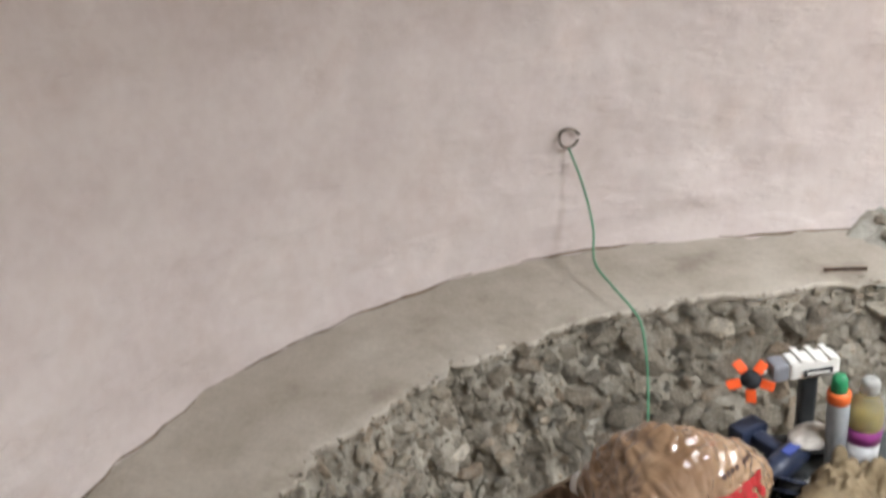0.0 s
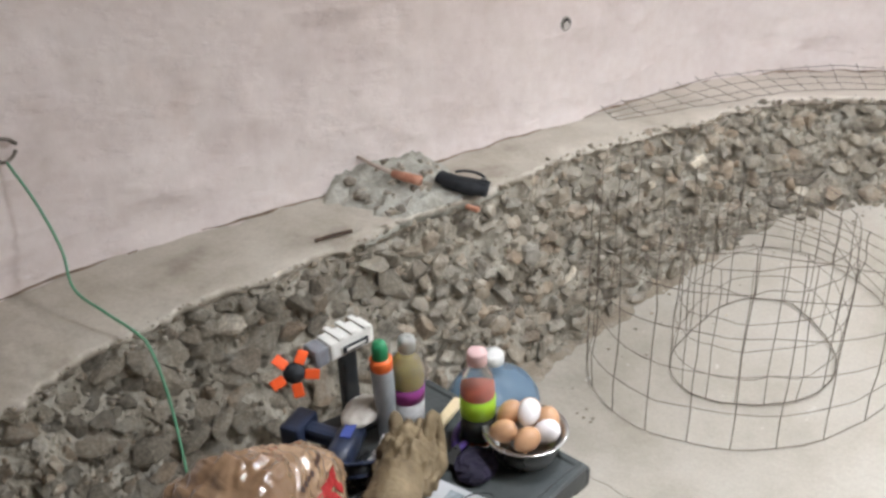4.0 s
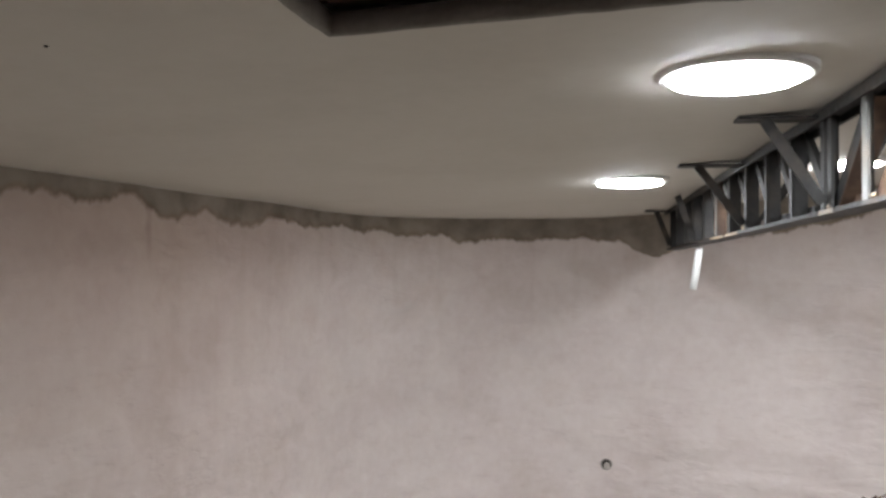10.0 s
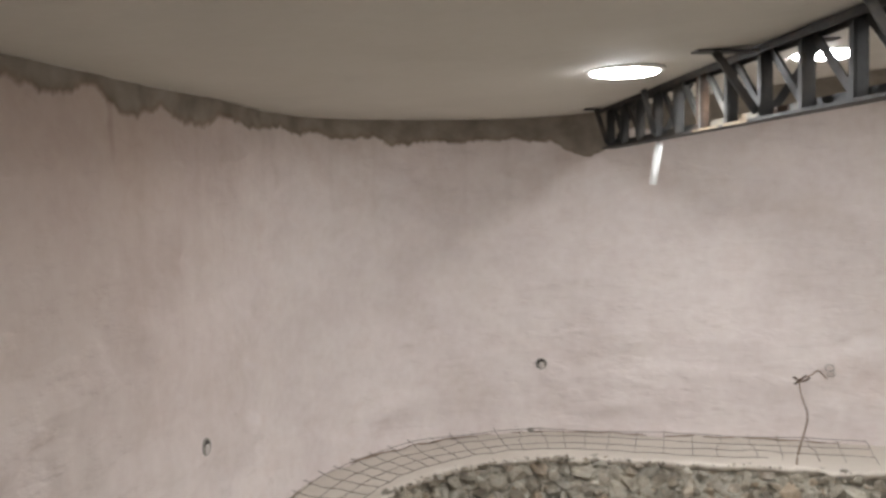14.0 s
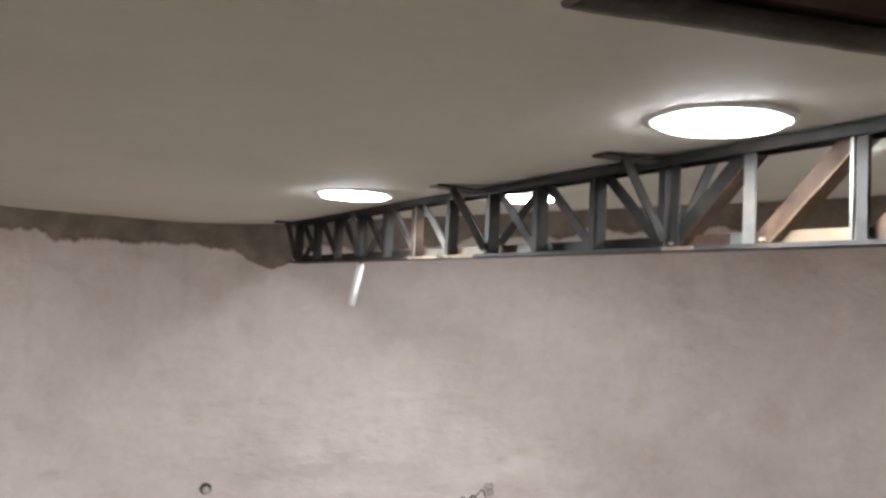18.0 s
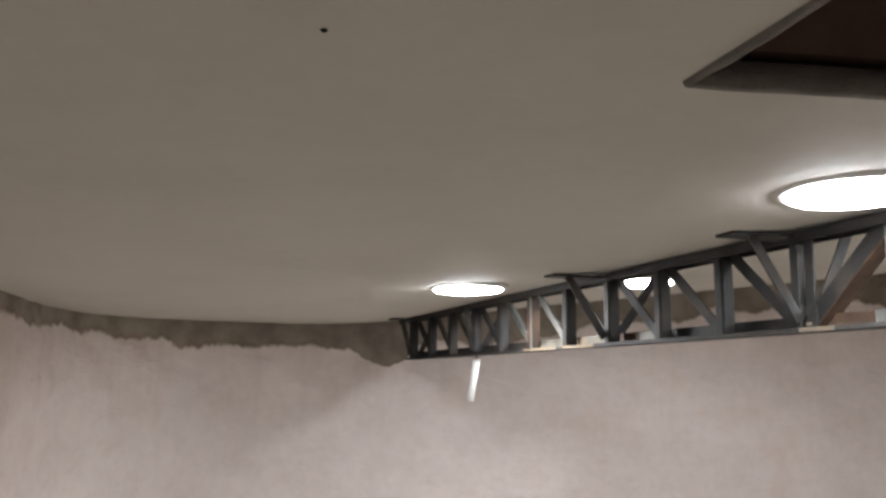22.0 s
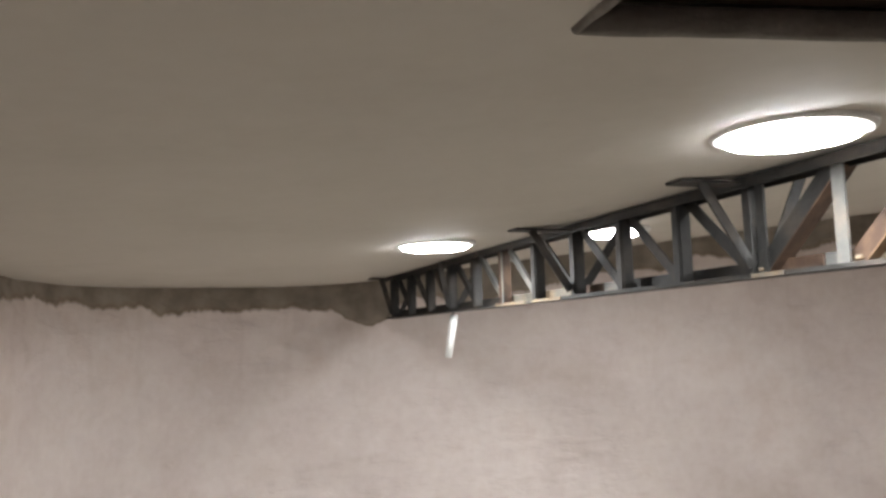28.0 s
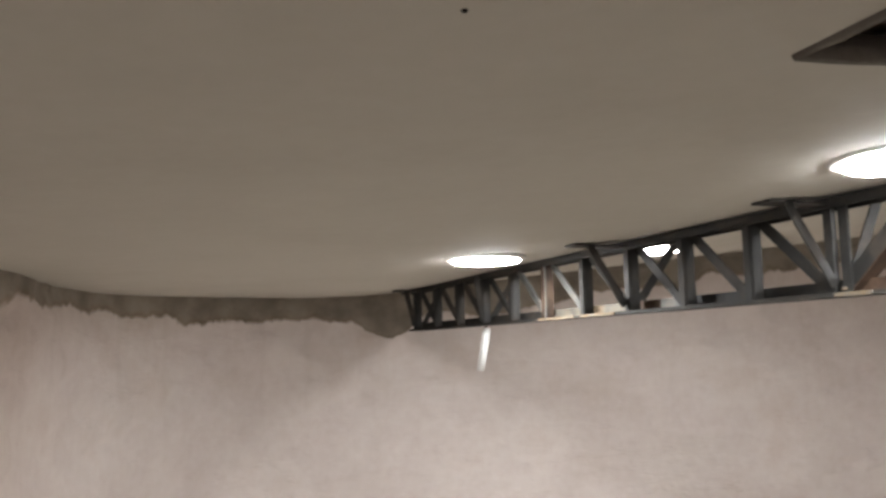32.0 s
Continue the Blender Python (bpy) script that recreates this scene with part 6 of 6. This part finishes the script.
part("grip", tube(curve_points([(0.0, 0.004, 0.008), (0.04, 0.016, 0.010), (0.085, 0.012, 0.010)], 6), 0.0075, 10), plain("purple_grip", (0.10, 0.05, 0.28), rough=0.4), plier, "purple-blue grip", smooth=True)
part("grip", tube(curve_points([(0.0, -0.004, 0.008), (0.04, -0.016, 0.010), (0.085, -0.012, 0.010)], 6), 0.0075, 10), plain("purple_grip", (0.10, 0.05, 0.28), rough=0.4), plier, "purple-blue grip", smooth=True)
part("jaw", box(0.05, 0.018, 0.010, -0.025, 0, 0.003, 0.003), STEEL, plier)
part("pivot", lathe([(0.0005, 0.0), (0.007, 0.0), (0.007, 0.015), (0.0005, 0.015)], 14), STEEL, plier)
# an added dark lump that stands in for the table's shade by the bowl
cloth = part("shade_lump", crumple(0.042, 0.034, 0.014, 3.7, 0.16, 5), shade("navy_shade", [(0.010, 0.009, 0.017), (0.022, 0.018, 0.038), (0.035, 0.03, 0.065)], scale=14, rough=0.85, bump=0.003), None, smooth=True, m=on_table(0.705, 0.272, 0.002, 25))
tagged(cloth, "crumpled dark navy lump standing in for the shade beside the egg bowl", "cloth")
reel = thing("black_reel", "round glossy black cable reel among the tools", "reel", on_table(0.525, 0.150, 0.030, 0, -30, 25))
part("flange", lathe([(0.006, 0.0), (0.033, 0.0), (0.034, 0.002), (0.034, 0.005), (0.010, 0.006)], 32), NAVY, reel, smooth=True)
part("flange", lathe([(0.010, 0.022), (0.034, 0.023), (0.034, 0.026), (0.031, 0.028), (0.012, 0.028), (0.009, 0.024)], 32), NAVY, reel, smooth=True)
part("core", lathe([(0.024, 0.005), (0.026, 0.010), (0.025, 0.018), (0.024, 0.024)], 24), BLACKCABLE, reel, smooth=True)


# ---- the stones of the bank ----
def stone_meshes(count, seed):
    rng = random.Random(seed)
    out = []
    for k in range(count):
        bm = bmesh.new()
        sx, sy, sz = 1.0, rng.uniform(0.45, 0.9), rng.uniform(0.28, 0.6)
        for _ in range(20):
            d = Vector((rng.gauss(0, 1), rng.gauss(0, 1), rng.gauss(0, 1))).normalized() * rng.uniform(0.8, 1.0)
            bm.verts.new((d.x * sx * 0.5, d.y * sy * 0.5, d.z * sz * 0.5))
        r = bmesh.ops.convex_hull(bm, input=bm.verts)
        bmesh.ops.delete(bm, geom=[v for v in bm.verts if not v.link_faces], context="VERTS")
        bmesh.ops.recalc_face_normals(bm, faces=bm.faces)
        out.append(finish("stone", bm, ROCK))
    return out


def build_stones():
    rng = random.Random(5)
    kinds = stone_meshes(16, 3)
    data = [(np.array([v.co[:] for v in me.vertices]), [list(p.vertices) for p in me.polygons]) for me in kinds]
    seen = [r for r in PLAN if (r[0].y < -0.2 and r[0].x < 1.3) or r[0].x < -0.4 or (r[0].y > 3 and r[0].x < 2.2)]
    spots = []
    for _ in range(18000):
        p, nrm, s = rng.choice(seen)
        f = rng.random() ** 0.9
        size = 0.018 + 0.098 * rng.random() ** 2.4
        if p.y > 1.2:
            size *= 0.85
        elif p.y < -0.1:
            size *= 0.68
        if f < 0.08:
            size = min(size, 0.06)
        q = bank_point(p, nrm, s, f)
        spots.append((size, q, nrm, f, p, s))
    spots.sort(key=lambda a: -a[0])
    kept, cells = [], {}
    for size, q, nrm, f, p, s in spots:
        key = (int(q.x / 0.1), int(q.y / 0.1), int(q.z / 0.1))
        close = False
        for dx in (-1, 0, 1):
            for dy in (-1, 0, 1):
                for dz in (-1, 0, 1):
                    for o, so in cells.get((key[0] + dx, key[1] + dy, key[2] + dz), ()):
                        if (o - q).length < 0.295 * (size + so):
                            close = True
                            break
        if close:
            continue
        cells.setdefault(key, []).append((q, size))
        kept.append((size, q, nrm, f))
    verts, faces, singles = [], [], 0
    order = sorted(kept, key=lambda a: (a[1] - Vector((-0.45, 0.45, 0.4))).length - 6 * a[0])
    for i, (size, q, nrm, f) in enumerate(order):
        k = Vector((nrm.x, nrm.y, 0.45)).normalized()
        turn = k.to_track_quat("Z", "Y").to_matrix().to_4x4() @ Euler((rng.gauss(0, 0.5), rng.gauss(0, 0.45), rng.gauss(0, 0.5))).to_matrix().to_4x4()
        m = Matrix.Translation(q + k * size * (0.13 * rng.random() - 0.05)) @ turn @ Matrix.Diagonal((size * 1.25, size * 1.25, size * 1.25, 1))
        kind = rng.randrange(16)
        if i < 300:
            ob = new("stone", kinds[kind])
            ob.parent = BANK
            ob.matrix_basis = m
        else:
            v, fs = data[kind]
            base = len(verts)
            mm = np.array(m)
            verts.extend((v @ mm[:3, :3].T + mm[:3, 3]).tolist())
            faces.extend([[a + base for a in face] for face in fs])
    for _ in range(13000):
        p, nrm, s = rng.choice(seen)
        q = bank_point(p, nrm, s, rng.random())
        size = 0.006 + 0.024 * rng.random() ** 1.6
        k = Vector((nrm.x, nrm.y, 0.45)).normalized()
        m = Matrix.Translation(q + k * 0.004) @ Euler((rng.uniform(0, 6), rng.uniform(0, 6), rng.uniform(0, 6))).to_matrix().to_4x4() @ Matrix.Diagonal((size, size, size, 1))
        v, fs = data[rng.randrange(16)]
        base = len(verts)
        mm = np.array(m)
        verts.extend((v @ mm[:3, :3].T + mm[:3, 3]).tolist())
        faces.extend([[a + base for a in face] for face in fs])
    # crumbs and small stones along the broken edge of the ledge
    for _ in range(420):
        p, nrm, s = rng.choice(seen)
        loose = 0.05 if p.y > 1.3 and p.x < 0 else 0.025
        q = p + nrm * (ledge_width(p, s) + 0.012 - loose * rng.random() ** 2.2)
        size = rng.uniform(0.006, 0.02) + (0.03 * rng.random() ** 3 if loose > 0.03 else 0)
        m = Matrix.Translation((q.x, q.y, LEDGE_Z - 0.2 * size)) @ Euler((rng.gauss(0, 0.5), rng.gauss(0, 0.5), rng.uniform(0, 6))).to_matrix().to_4x4() @ Matrix.Diagonal((size, size, size, 1))
        v, fs = data[rng.randrange(16)]
        base = len(verts)
        mm = np.array(m)
        verts.extend((v @ mm[:3, :3].T + mm[:3, 3]).tolist())
        faces.extend([[a + base for a in face] for face in fs])
    for _ in range(420):
        p, nrm, s = rng.choice(seen)
        q = p + nrm * (ledge_width(p, s) + 0.1 + 0.35 * rng.random() ** 1.7)
        size = rng.uniform(0.005, 0.022)
        m = Matrix.Translation((q.x, q.y, floor_z(q.y) + 0.012)) @ Euler((0, 0, rng.uniform(0, 6))).to_matrix().to_4x4() @ Matrix.Diagonal((size, size, size, 1))
        v, fs = data[rng.randrange(16)]
        base = len(verts)
        mm = np.array(m)
        verts.extend((v @ mm[:3, :3].T + mm[:3, 3]).tolist())
        faces.extend([[a + base for a in face] for face in fs])
    me = bpy.data.meshes.new("rubble")
    me.from_pydata(verts, [], faces)
    me.materials.append(ROCK)
    ob = new("rubble", me)
    ob.parent = BANK
    tagged(ob, "smaller broken stones packed into the bank", kind="stuff")


build_stones()
